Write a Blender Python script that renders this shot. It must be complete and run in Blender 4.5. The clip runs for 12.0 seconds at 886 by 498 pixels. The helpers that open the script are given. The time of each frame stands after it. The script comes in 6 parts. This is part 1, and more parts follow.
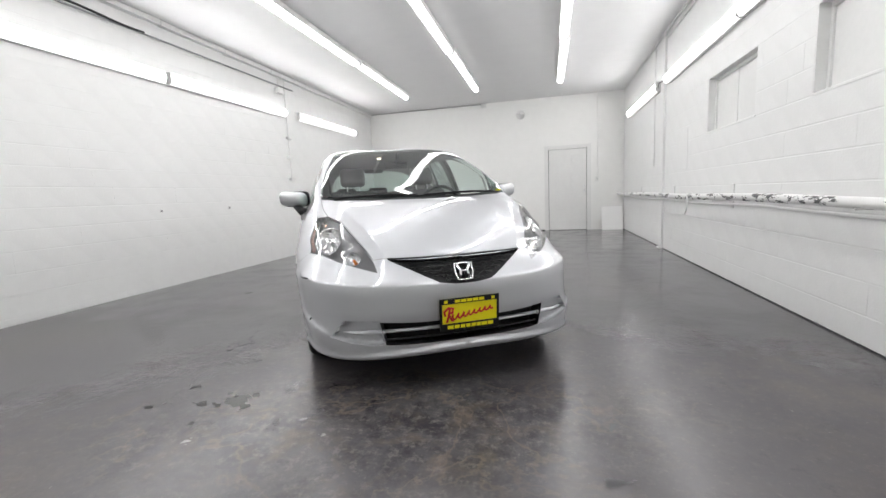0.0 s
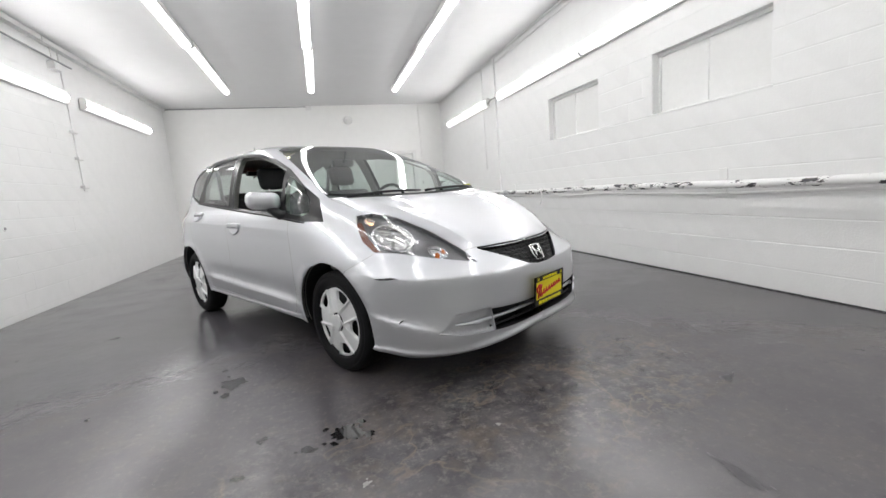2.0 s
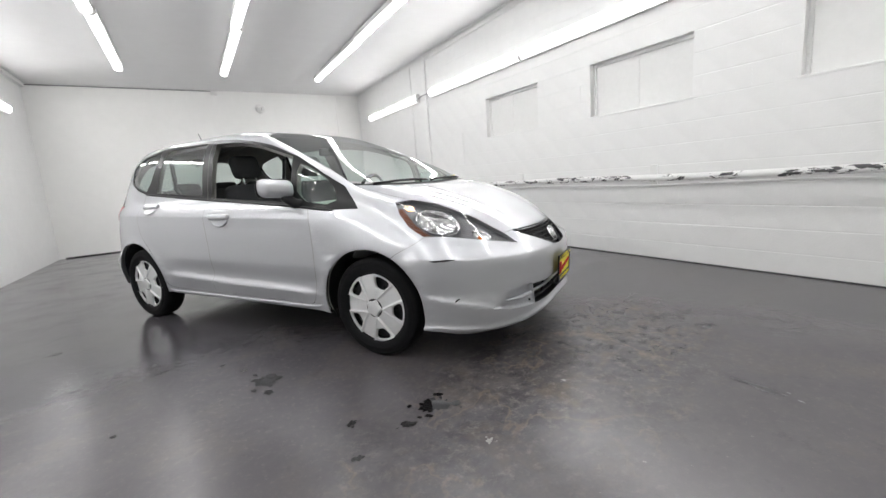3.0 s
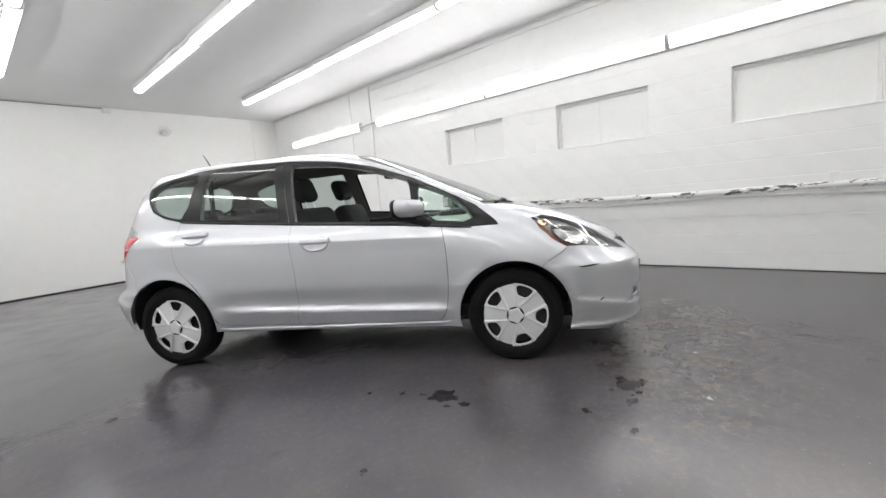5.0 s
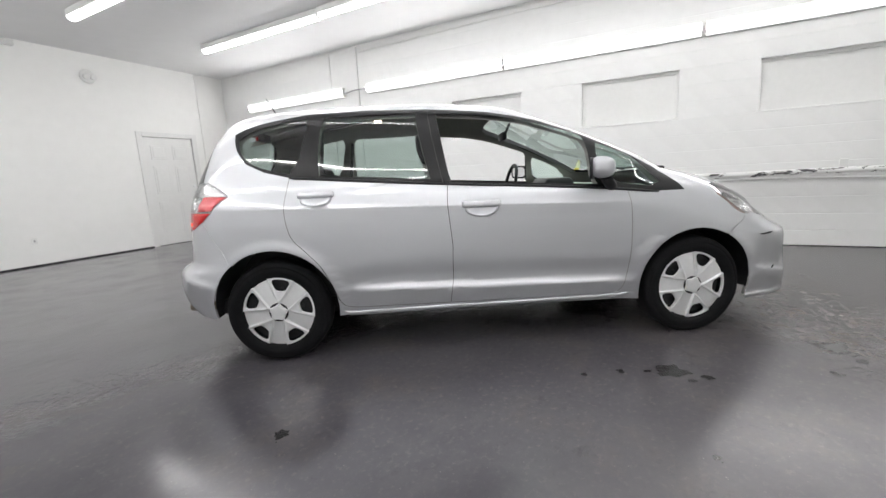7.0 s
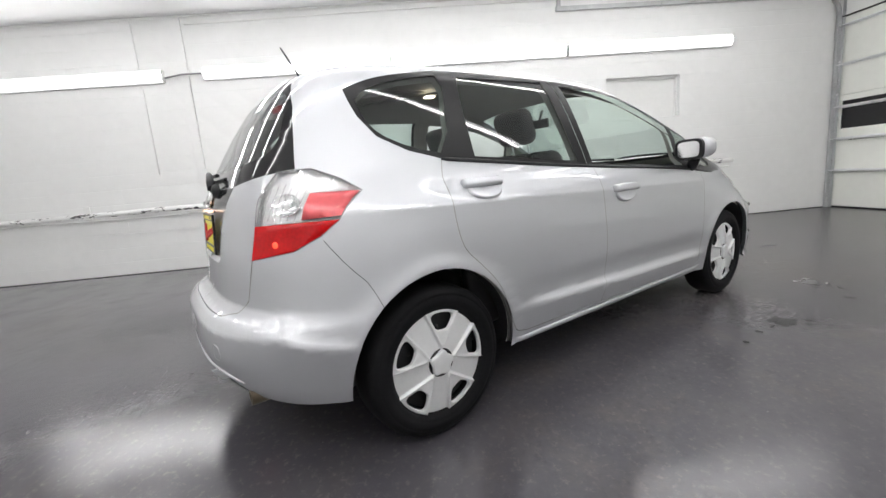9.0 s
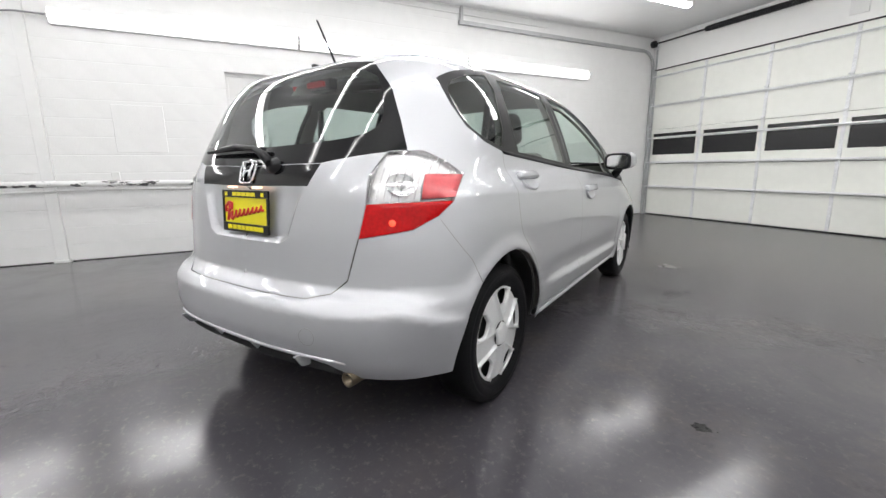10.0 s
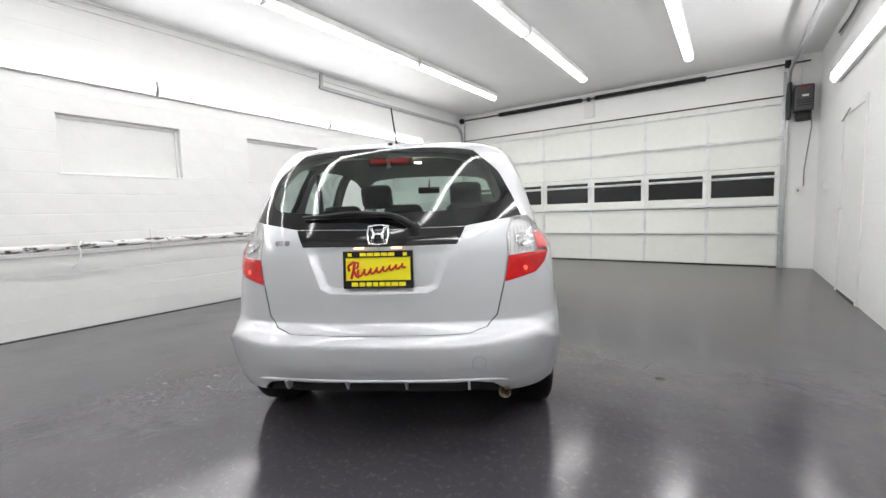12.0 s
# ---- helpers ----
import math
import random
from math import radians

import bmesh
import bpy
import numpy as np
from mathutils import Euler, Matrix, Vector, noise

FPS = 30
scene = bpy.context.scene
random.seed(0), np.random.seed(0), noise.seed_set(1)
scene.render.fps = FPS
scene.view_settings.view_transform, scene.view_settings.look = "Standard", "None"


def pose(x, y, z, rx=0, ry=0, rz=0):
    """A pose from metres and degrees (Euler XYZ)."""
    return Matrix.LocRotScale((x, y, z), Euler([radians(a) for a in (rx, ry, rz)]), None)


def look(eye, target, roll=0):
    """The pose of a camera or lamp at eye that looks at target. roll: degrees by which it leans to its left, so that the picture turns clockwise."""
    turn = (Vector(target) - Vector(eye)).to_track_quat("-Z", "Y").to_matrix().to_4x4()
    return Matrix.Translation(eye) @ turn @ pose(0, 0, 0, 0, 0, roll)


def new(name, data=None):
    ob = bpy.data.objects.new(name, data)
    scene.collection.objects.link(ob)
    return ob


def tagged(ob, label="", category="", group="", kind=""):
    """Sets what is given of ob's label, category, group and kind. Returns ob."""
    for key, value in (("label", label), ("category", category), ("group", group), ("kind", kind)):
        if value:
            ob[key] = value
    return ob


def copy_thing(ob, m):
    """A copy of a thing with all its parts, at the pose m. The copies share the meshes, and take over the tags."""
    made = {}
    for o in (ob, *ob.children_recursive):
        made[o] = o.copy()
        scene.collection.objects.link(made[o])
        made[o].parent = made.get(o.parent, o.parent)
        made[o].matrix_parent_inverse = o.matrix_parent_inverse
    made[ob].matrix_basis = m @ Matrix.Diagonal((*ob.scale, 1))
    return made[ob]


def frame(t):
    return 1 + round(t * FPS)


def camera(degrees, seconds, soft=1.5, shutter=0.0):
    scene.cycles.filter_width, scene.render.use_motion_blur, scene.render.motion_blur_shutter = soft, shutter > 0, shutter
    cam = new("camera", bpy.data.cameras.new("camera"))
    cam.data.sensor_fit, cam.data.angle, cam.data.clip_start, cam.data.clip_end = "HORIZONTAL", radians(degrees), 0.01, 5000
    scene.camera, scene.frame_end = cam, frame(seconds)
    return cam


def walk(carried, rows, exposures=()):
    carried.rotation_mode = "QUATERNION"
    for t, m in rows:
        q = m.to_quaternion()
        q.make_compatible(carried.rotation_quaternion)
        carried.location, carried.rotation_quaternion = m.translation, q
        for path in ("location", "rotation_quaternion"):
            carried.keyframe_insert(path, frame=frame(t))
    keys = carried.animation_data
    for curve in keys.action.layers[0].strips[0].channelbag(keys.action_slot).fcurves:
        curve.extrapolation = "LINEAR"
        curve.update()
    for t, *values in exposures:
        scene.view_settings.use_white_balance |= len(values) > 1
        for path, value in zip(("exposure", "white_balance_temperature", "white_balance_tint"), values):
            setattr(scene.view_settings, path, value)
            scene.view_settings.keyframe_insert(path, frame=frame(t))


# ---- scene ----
# ---- the camera and its walk ----
PATH = [
    (0, (0.006, 0.613, 1.009), (-0.484, 2.535, 0.754), -2.6),
    (0.5, (-0.367, 0.595, 1.003), (-0.62, 2.557, 0.709), -2.1),
    (1, (-0.751, 0.568, 1.004), (-0.663, 2.55, 0.755), -3.5),
    (1.5, (-1.165, 0.551, 0.99), (-0.829, 2.503, 0.709), -3.5),
    (2, (-1.577, 0.573, 1.013), (-1.028, 2.475, 0.73), -4.7),
    (2.5, (-1.988, 0.634, 1.029), (-1.185, 2.442, 0.737), -5.4),
    (3, (-2.392, 0.765, 1.025), (-1.378, 2.456, 0.687), -4.3),
    (5, (-3.771, 1.666, 1.085), (-2.26, 2.953, 0.837), -5.1),
    (5.5, (-4.021, 2.007, 1.074), (-2.433, 3.18, 0.754), -3.2),
    (6, (-4.235, 2.365, 1.08), (-2.588, 3.468, 0.816), -4.2),
    (6.5, (-4.376, 2.764, 1.055), (-2.673, 3.773, 0.774), -4.8),
    (7, (-4.424, 3.228, 1.035), (-2.674, 4.131, 0.689), -3.0),
    (7.5, (-4.397, 3.707, 1.031), (-2.547, 4.406, 0.737), -3.4),
    (9.5, (-4.255, 5.713, 0.999), (-2.358, 5.216, 0.61), -3.1),
    (10, (-4.21, 6.122, 1.007), (-2.444, 5.268, 0.62), -0.7),
    (10.5, (-4.162, 6.463, 1.042), (-2.573, 5.299, 0.691), -0.2),
    (11, (-4.088, 6.808, 1.072), (-2.723, 5.378, 0.767), -0.6),
    (11.5, (-3.895, 7.125, 1.066), (-2.629, 5.592, 0.848), 0.2),
    (12, (-3.679, 7.447, 1.088), (-2.544, 5.81, 0.914), -1.7),
]
cam = camera(93.9, 12.0)
walk(cam, [(t, look(eye, target, roll)) for t, eye, target, roll in PATH], exposures=[(0, 0.47), (7.5, 0.49), (9.5, 0.60), (12, 0.60)])

# ---- light ----
world = bpy.data.worlds.new("world")
scene.world = world
world.use_nodes = True
world.node_tree.nodes["Background"].inputs[0].default_value = (0.6, 0.65, 0.7, 1)
world.node_tree.nodes["Background"].inputs[1].default_value = 0.02
TUBE, WALL_TUBE = 20.5, 31.5  # glow of the diffusers on the ceiling and on the walls


# ---- materials ----
def material(name, color, rough=0.5, metal=0.0, vary=0.0, scale=8.0, bump=0.0, bump_scale=60.0, rough_vary=0.0, coat=0.0, transmission=0.0, island=0.0):
    m = bpy.data.materials.new(name)
    m.use_nodes = True
    n, l = m.node_tree.nodes, m.node_tree.links
    b = n["Principled BSDF"]
    b.inputs["Base Color"].default_value = (*color, 1)
    b.inputs["Roughness"].default_value = rough
    b.inputs["Metallic"].default_value = metal
    b.inputs["Coat Weight"].default_value = coat
    b.inputs["Coat Roughness"].default_value = 0.03
    b.inputs["Transmission Weight"].default_value = transmission
    co = n.new("ShaderNodeTexCoord")
    if vary or rough_vary:
        fine, wide = n.new("ShaderNodeTexNoise"), n.new("ShaderNodeTexNoise")
        fine.inputs["Scale"].default_value, wide.inputs["Scale"].default_value = scale * 7, scale
        fine.inputs["Detail"].default_value = wide.inputs["Detail"].default_value = 6
        mix = n.new("ShaderNodeMath")
        mix.operation = "ADD"
        for k, t in enumerate((fine, wide)):
            l.new(co.outputs["Object"], t.inputs["Vector"])
            l.new(t.outputs["Fac"], mix.inputs[k])
        if vary:
            ramp = n.new("ShaderNodeMapRange")
            ramp.inputs["From Min"].default_value, ramp.inputs["From Max"].default_value = 0.6, 1.4
            ramp.inputs["To Min"].default_value, ramp.inputs["To Max"].default_value = 1 - vary, 1 + vary
            hue = n.new("ShaderNodeHueSaturation")
            hue.inputs["Color"].default_value = (*color, 1)
            l.new(mix.outputs[0], ramp.inputs["Value"])
            l.new(ramp.outputs[0], hue.inputs["Value"])
            l.new(hue.outputs[0], b.inputs["Base Color"])
        if rough_vary:
            rr = n.new("ShaderNodeMapRange")
            rr.inputs["From Min"].default_value, rr.inputs["From Max"].default_value = 0.6, 1.4
            rr.inputs["To Min"].default_value, rr.inputs["To Max"].default_value = rough - rough_vary, rough + rough_vary
            l.new(mix.outputs[0], rr.inputs["Value"])
            l.new(rr.outputs[0], b.inputs["Roughness"])
    if bump:
        t, bu = n.new("ShaderNodeTexNoise"), n.new("ShaderNodeBump")
        t.inputs["Scale"].default_value, t.inputs["Detail"].default_value = bump_scale, 5
        bu.inputs["Strength"].default_value, bu.inputs["Distance"].default_value = bump, 0.01
        l.new(co.outputs["Object"], t.inputs["Vector"])
        l.new(t.outputs["Fac"], bu.inputs["Height"])
        l.new(bu.outputs["Normal"], b.inputs["Normal"])
    return m


def glowing(name, color, strength):
    m = bpy.data.materials.new(name)
    m.use_nodes = True
    b = m.node_tree.nodes["Principled BSDF"]
    b.inputs["Base Color"].default_value = (0.9, 0.9, 0.9, 1)
    b.inputs["Emission Color"].default_value = (*color, 1)
    b.inputs["Emission Strength"].default_value = strength
    return m


def window_glass(name, tint, clear):
    """Thin glass: mostly see-through, with a mirror gloss that grows at grazing view."""
    m = bpy.data.materials.new(name)
    m.use_nodes = True
    n, l = m.node_tree.nodes, m.node_tree.links
    n.remove(n["Principled BSDF"])
    see, gloss, mix, lw = n.new("ShaderNodeBsdfTransparent"), n.new("ShaderNodeBsdfGlossy"), n.new("ShaderNodeMixShader"), n.new("ShaderNodeLayerWeight")
    see.inputs["Color"].default_value = (*[c * clear for c in tint], 1)
    gloss.inputs["Roughness"].default_value = 0.01
    lw.inputs["Blend"].default_value = 0.5
    steep, amount = n.new("ShaderNodeMath"), n.new("ShaderNodeMath")
    steep.operation, amount.operation = "POWER", "MULTIPLY_ADD"
    steep.inputs[1].default_value, amount.inputs[1].default_value, amount.inputs[2].default_value = 3.0, 0.85, 0.06
    l.new(lw.outputs["Facing"], steep.inputs[0])
    l.new(steep.outputs[0], amount.inputs[0])
    l.new(amount.outputs[0], mix.inputs[0])
    l.new(see.outputs[0], mix.inputs[1])
    l.new(gloss.outputs[0], mix.inputs[2])
    l.new(mix.outputs[0], n["Material Output"].inputs["Surface"])
    return m


WALL = material("painted block", (.83, .83, .825), .42, vary=.03, scale=1.2, bump=.10, bump_scale=60)
PLASTER = material("painted plaster", (.88, .88, .865), .55, vary=.025, scale=.9, bump=.08, bump_scale=30)
CEIL = material("ceiling paint", (.80, .80, .805), .6, vary=.025, scale=.6, bump=.05, bump_scale=25)
WHITE = material("white gloss paint", (.80, .80, .79), .35, vary=.03, scale=3, bump=.05, bump_scale=40)
OFFWHITE = material("door panel enamel", (.86, .87, .82), .4, vary=.03, scale=1.5, bump=.05, bump_scale=120)
STEEL = material("galvanised steel", (.80, .81, .815), .38, .22, vary=.18, scale=6, rough_vary=.1)
GALVANISED = material("dull galvanised steel", (.50, .51, .515), .36, .6, vary=.18, scale=6, rough_vary=.1)
GREY = material("grey painted steel", (.32, .32, .33), .45, .3, vary=.15, scale=8)
DARK = material("dark steel", (.03, .03, .033), .5, .4, vary=.2, scale=10)
BLACK = material("black plastic", (.018, .018, .02), .42, vary=.15, scale=20, bump=.04, bump_scale=300)
DIFFUSER = glowing("lit diffuser", (1.0, .995, .99), TUBE)
WALL_DIFFUSER = glowing("lit wall diffuser", (1.0, .995, .99), WALL_TUBE)
WALL_EDGE = glowing("lit edge of wall diffuser", (1.0, .995, .99), 1.5)
EDGE = glowing("lit edge of ceiling diffuser", (1.0, .995, .99), 3.6)


# ---- building helpers ----
def tidy(bm, smooth=None):
    if smooth is not None:
        for f in bm.faces:
            f.smooth = smooth
    return bm


def thing(name, m=None, label="", category="", group="", kind=""):
    ob = new(name)
    ob.empty_display_size = 0.1
    if m is not None:
        ob.matrix_world = m
    return tagged(ob, label, category, group, kind)


def part(name, bm, mat, parent=None, label=""):
    """Links a bmesh as one mesh object, under a thing or a part."""
    me = bpy.data.meshes.new(name)
    bm.to_mesh(me)
    bm.free()
    for one in (mat if isinstance(mat, (list, tuple)) else [mat]):
        me.materials.append(one)
    ob = new(name, me)
    if parent is not None:
        ob.parent = parent
    return tagged(ob, label)


def put_box(bm, x0, y0, z0, x1, y1, z1, bevel=0.0, seg=2, m=None):
    got = bmesh.ops.create_cube(bm, size=1, matrix=Matrix.Translation(((x0 + x1) / 2, (y0 + y1) / 2, (z0 + z1) / 2)) @ Matrix.Diagonal((abs(x1 - x0), abs(y1 - y0), abs(z1 - z0), 1)))
    vs = got["verts"]
    if bevel:
        es = list({e for v in vs for e in v.link_edges})
        res = bmesh.ops.bevel(bm, geom=es, offset=bevel, segments=seg, affect="EDGES", profile=0.5)
        vs = list({v for f in res["faces"] for v in f.verts} | {v for v in vs if v.is_valid})
    if m is not None:
        bmesh.ops.transform(bm, matrix=m, verts=vs)
    return vs


def boxy(*args, **kw):
    bm = bmesh.new()
    put_box(bm, *args, **kw)
    return bm


def put_tube(bm, points, r, n=12, closed=False):
    """A round tube along points; r is one radius or one for each point."""
    pts = [Vector(p) for p in points]
    rs = r if isinstance(r, (list, tuple)) else [r] * len(pts)
    rings, side = [], None
    for k, p in enumerate(pts):
        a = (pts[min(k + 1, len(pts) - 1)] - pts[max(k - 1, 0)]).normalized() if not closed else (pts[(k + 1) % len(pts)] - pts[k - 1]).normalized()
        if side is None:
            side = a.orthogonal().normalized()
        side = (side - a * side.dot(a)).normalized()
        up = a.cross(side)
        rings.append([bm.verts.new(p + (side * math.cos(2 * math.pi * j / n) + up * math.sin(2 * math.pi * j / n)) * rs[k]) for j in range(n)])
    for k in range(len(rings) - (0 if closed else 1)):
        a, b = rings[k], rings[(k + 1) % len(rings)]
        for j in range(n):
            bm.faces.new((a[j], a[(j + 1) % n], b[(j + 1) % n], b[j])).smooth = True
    if not closed:
        bm.faces.new(rings[0][::-1])
        bm.faces.new(rings[-1])
    return bm


def tube(points, r, n=12, closed=False):
    return put_tube(bmesh.new(), points, r, n, closed)


def lathe(profile, n=48, m=None):
    """Turns (radius, height) pairs round the z axis."""
    bm = bmesh.new()
    rings = [[bm.verts.new((r * math.cos(2 * math.pi * j / n), r * math.sin(2 * math.pi * j / n), h)) for j in range(n)] if r > 1e-5 else [bm.verts.new((0, 0, h))] for r, h in profile]
    for a, b in zip(rings, rings[1:]):
        for j in range(n):
            q = [a[j % len(a)], a[(j + 1) % len(a)], b[(j + 1) % len(b)], b[j % len(b)]]
            q = [v for k, v in enumerate(q) if v not in q[:k]]
            if len(q) > 2:
                bm.faces.new(q).smooth = True
    bmesh.ops.recalc_face_normals(bm, faces=bm.faces)
    if m is not None:
        bmesh.ops.transform(bm, matrix=m, verts=bm.verts)
    return bm


def prism(outline, depth, m=None, bevel=0.0):
    """A flat outline in xy, pulled up along z."""
    bm = bmesh.new()
    f = bm.faces.new([bm.verts.new((x, y, 0)) for x, y in outline])
    up = bmesh.ops.extrude_face_region(bm, geom=[f])
    bmesh.ops.translate(bm, verts=[v for v in up["geom"] if isinstance(v, bmesh.types.BMVert)], vec=(0, 0, depth))
    bmesh.ops.recalc_face_normals(bm, faces=bm.faces)
    if bevel:
        bmesh.ops.bevel(bm, geom=list(bm.edges), offset=bevel, segments=1, affect="EDGES")
    if m is not None:
        bmesh.ops.transform(bm, matrix=m, verts=bm.verts)
    return bm


# ---- the room ----
EAST, NORTH, SOUTH = 1.825, 11.575, -1.49


def ceiling_at(y):
    return 3.305 + (NORTH - y) * .0095


def west_at(y):
    return -4.69 - (NORTH - y) * .0095


def floor_material():
    m = material("grey floor paint", (.075, .073, .078), .2)
    n, l = m.node_tree.nodes, m.node_tree.links
    b = n["Principled BSDF"]
    co = n.new("ShaderNodeTexCoord")

    def noise_of(scale, detail=6, rough=.6, warp=0.0):
        t = n.new("ShaderNodeTexNoise")
        t.inputs["Scale"].default_value, t.inputs["Detail"].default_value, t.inputs["Roughness"].default_value, t.inputs["Distortion"].default_value = scale, detail, rough, warp
        l.new(co.outputs["Object"], t.inputs["Vector"])
        return t.outputs["Fac"]

    def ramp(fac, lo, hi, a, c):
        r = n.new("ShaderNodeMapRange")
        for k, v in zip(("From Min", "From Max", "To Min", "To Max"), (lo, hi, a, c)):
            r.inputs[k].default_value = v
        l.new(fac, r.inputs["Value"])
        return r.outputs[0]

    def blend(fac, a, c):
        x = n.new("ShaderNodeMix")
        x.data_type = "RGBA"
        l.new(fac, x.inputs["Factor"])
        for s, v in ((6, a), (7, c)):
            if isinstance(v, tuple):
                x.inputs[s].default_value = (*v, 1)
            else:
                l.new(v, x.inputs[s])
        return x.outputs[2]

    xyz = n.new("ShaderNodeSeparateXYZ")
    l.new(co.outputs["Object"], xyz.inputs[0])
    base = blend(ramp(noise_of(.55, 5), .35, .68, 0, 1), (.070, .067, .078), (.092, .088, .098))
    scuff = blend(ramp(noise_of(2.2, 10, .75, .2), .42, .80, 0, .6), base, (.114, .108, .110))
    brown = blend(ramp(noise_of(1.1, 8, .7), .50, .72, 0, .65), scuff, (.120, .101, .086))
    worn = n.new("ShaderNodeMath")
    worn.operation = "MULTIPLY"
    # wear gathers round the parking place
    spot, out = n.new("ShaderNodeMapping"), n.new("ShaderNodeVectorMath")
    spot.vector_type = "TEXTURE"
    spot.inputs["Location"].default_value, spot.inputs["Rotation"].default_value, spot.inputs["Scale"].default_value = (-1.4, 4.3, 0), (0, 0, radians(-60)), (3.6, 2.2, 1)
    out.operation = "LENGTH"
    l.new(co.outputs["Object"], spot.inputs["Vector"])
    l.new(spot.outputs["Vector"], out.inputs[0])
    uneven = n.new("ShaderNodeMath")
    uneven.operation = "MULTIPLY_ADD"
    uneven.inputs[1].default_value = -1.3
    l.new(noise_of(1.1, 6, .65), uneven.inputs[0])
    l.new(out.outputs["Value"], uneven.inputs[2])
    patchy = ramp(uneven.outputs[0], .0, .55, 1.0, .08)
    l.new(patchy, worn.inputs[0])
    l.new(ramp(noise_of(26, 9, .72), .40, .66, .0, .5), worn.inputs[1])
    # the car's dark reflection north of the parking place, darkened into the floor colour
    place, away, edge = n.new("ShaderNodeMapping"), n.new("ShaderNodeVectorMath"), n.new("ShaderNodeMath")
    place.vector_type = "TEXTURE"
    place.inputs["Location"].default_value, place.inputs["Rotation"].default_value, place.inputs["Scale"].default_value = (-2.3, 6.5, 0), (0, 0, radians(-60)), (1.5, 1.9, 1)
    away.operation, edge.operation = "LENGTH", "MULTIPLY_ADD"
    edge.inputs[1].default_value = -1.2
    l.new(co.outputs["Object"], place.inputs["Vector"])
    l.new(place.outputs["Vector"], away.inputs[0])
    l.new(noise_of(1.6, 8, .7), edge.inputs[0])
    l.new(away.outputs["Value"], edge.inputs[2])
    brown = blend(ramp(edge.outputs[0], -.1, .6, .5, 0), brown, (.045, .042, .053))
    brown = blend(worn.outputs[0], brown, (.068, .064, .072))
    rubbed = n.new("ShaderNodeMath")
    rubbed.operation = "MULTIPLY"
    l.new(patchy, rubbed.inputs[0])
    l.new(ramp(noise_of(31, 9, .75), .54, .72, 0, .7), rubbed.inputs[1])
    brown = blend(rubbed.outputs[0], brown, (.168, .156, .144))
    brown = blend(ramp(xyz.outputs["Y"], 4.0, 2.6, 0, .22), brown, (.098, .084, .080))
    dark = blend(ramp(noise_of(6.5, 8, .75), .58, .80, 0, .6), brown, (.044, .042, .048))
    # hair-fine scratches and drag marks
    for scale, shade, amount in ((1.5, (.150, .140, .132), .3), (2.3, (.028, .026, .029), .45), (3.4, (.150, .138, .126), .3)):
        off, size, both = n.new("ShaderNodeMath"), n.new("ShaderNodeMath"), n.new("ShaderNodeMath")
        off.operation, size.operation, both.operation = "SUBTRACT", "ABSOLUTE", "MULTIPLY"
        off.inputs[1].default_value = .5
        l.new(noise_of(scale, 3, .5, .8), off.inputs[0])
        l.new(off.outputs[0], size.inputs[0])
        l.new(ramp(size.outputs[0], .0, .0012 * scale, amount, 0), both.inputs[0])
        l.new(ramp(noise_of(scale * 5.5, 8, .8), .56, .70, 0, 1), both.inputs[1])
        dark = blend(both.outputs[0], dark, shade)
    # bare, brown and cracked where cars pull up, in front of the parking place
    stop, far, ragged = n.new("ShaderNodeMapping"), n.new("ShaderNodeVectorMath"), n.new("ShaderNodeMath")
    stop.vector_type = "TEXTURE"
    stop.inputs["Location"].default_value, stop.inputs["Rotation"].default_value, stop.inputs["Scale"].default_value = (-.75, 2.25, 0), (0, 0, radians(12)), (1.35, .62, 1)
    far.operation, ragged.operation = "LENGTH", "MULTIPLY_ADD"
    ragged.inputs[1].default_value = -1.3
    l.new(co.outputs["Object"], stop.inputs["Vector"])
    l.new(stop.outputs["Vector"], far.inputs[0])
    l.new(noise_of(3.2, 9, .72, .3), ragged.inputs[0])
    l.new(far.outputs["Value"], ragged.inputs[2])
    bare = ramp(ragged.outputs[0], -.30, .50, 1, 0)

    def within(fac):
        x = n.new("ShaderNodeMath")
        x.operation = "MULTIPLY"
        l.new(bare, x.inputs[0])
        l.new(fac, x.inputs[1])
        return x.outputs[0]

    dark = blend(within(ramp(noise_of(5, 9, .74, .2), .45, .58, 0, .85)), dark, (.036, .034, .038))
    dark = blend(within(ramp(noise_of(4.1, 9, .72, .4), .50, .64, 0, .75)), dark, (.128, .104, .086))
    dark = blend(within(ramp(noise_of(21, 8, .8), .51, .63, 0, .7)), dark, (.200, .184, .170))
    # veins of bare concrete along old cracks
    vein, thin = n.new("ShaderNodeMath"), n.new("ShaderNodeMath")
    vein.operation, thin.operation = "SUBTRACT", "ABSOLUTE"
    vein.inputs[1].default_value = .5
    l.new(noise_of(1.3, 6, .55, .3), vein.inputs[0])
    l.new(vein.outputs[0], thin.inputs[0])
    dark = blend(within(ramp(thin.outputs[0], .001, .009, .55, 0)), dark, (.185, .148, .115))
    specks = blend(ramp(noise_of(38, 3), .70, .76, 0, .6), dark, (.208, .200, .192))
    l.new(specks, b.inputs["Base Color"])
    # the sealer is duller along the east side and towards the overhead door
    dull = n.new("ShaderNodeMath")
    dull.operation = "ADD"
    near = n.new("ShaderNodeMath")
    near.operation = "MULTIPLY"
    l.new(ramp(xyz.outputs["X"], -2.9, -1.3, 0, .22), near.inputs[0])
    l.new(ramp(xyz.outputs["Y"], 4.6, 2.6, 0, 1), near.inputs[1])
    south = n.new("ShaderNodeMath")
    south.operation = "MAXIMUM"
    l.new(near.outputs[0], south.inputs[0])
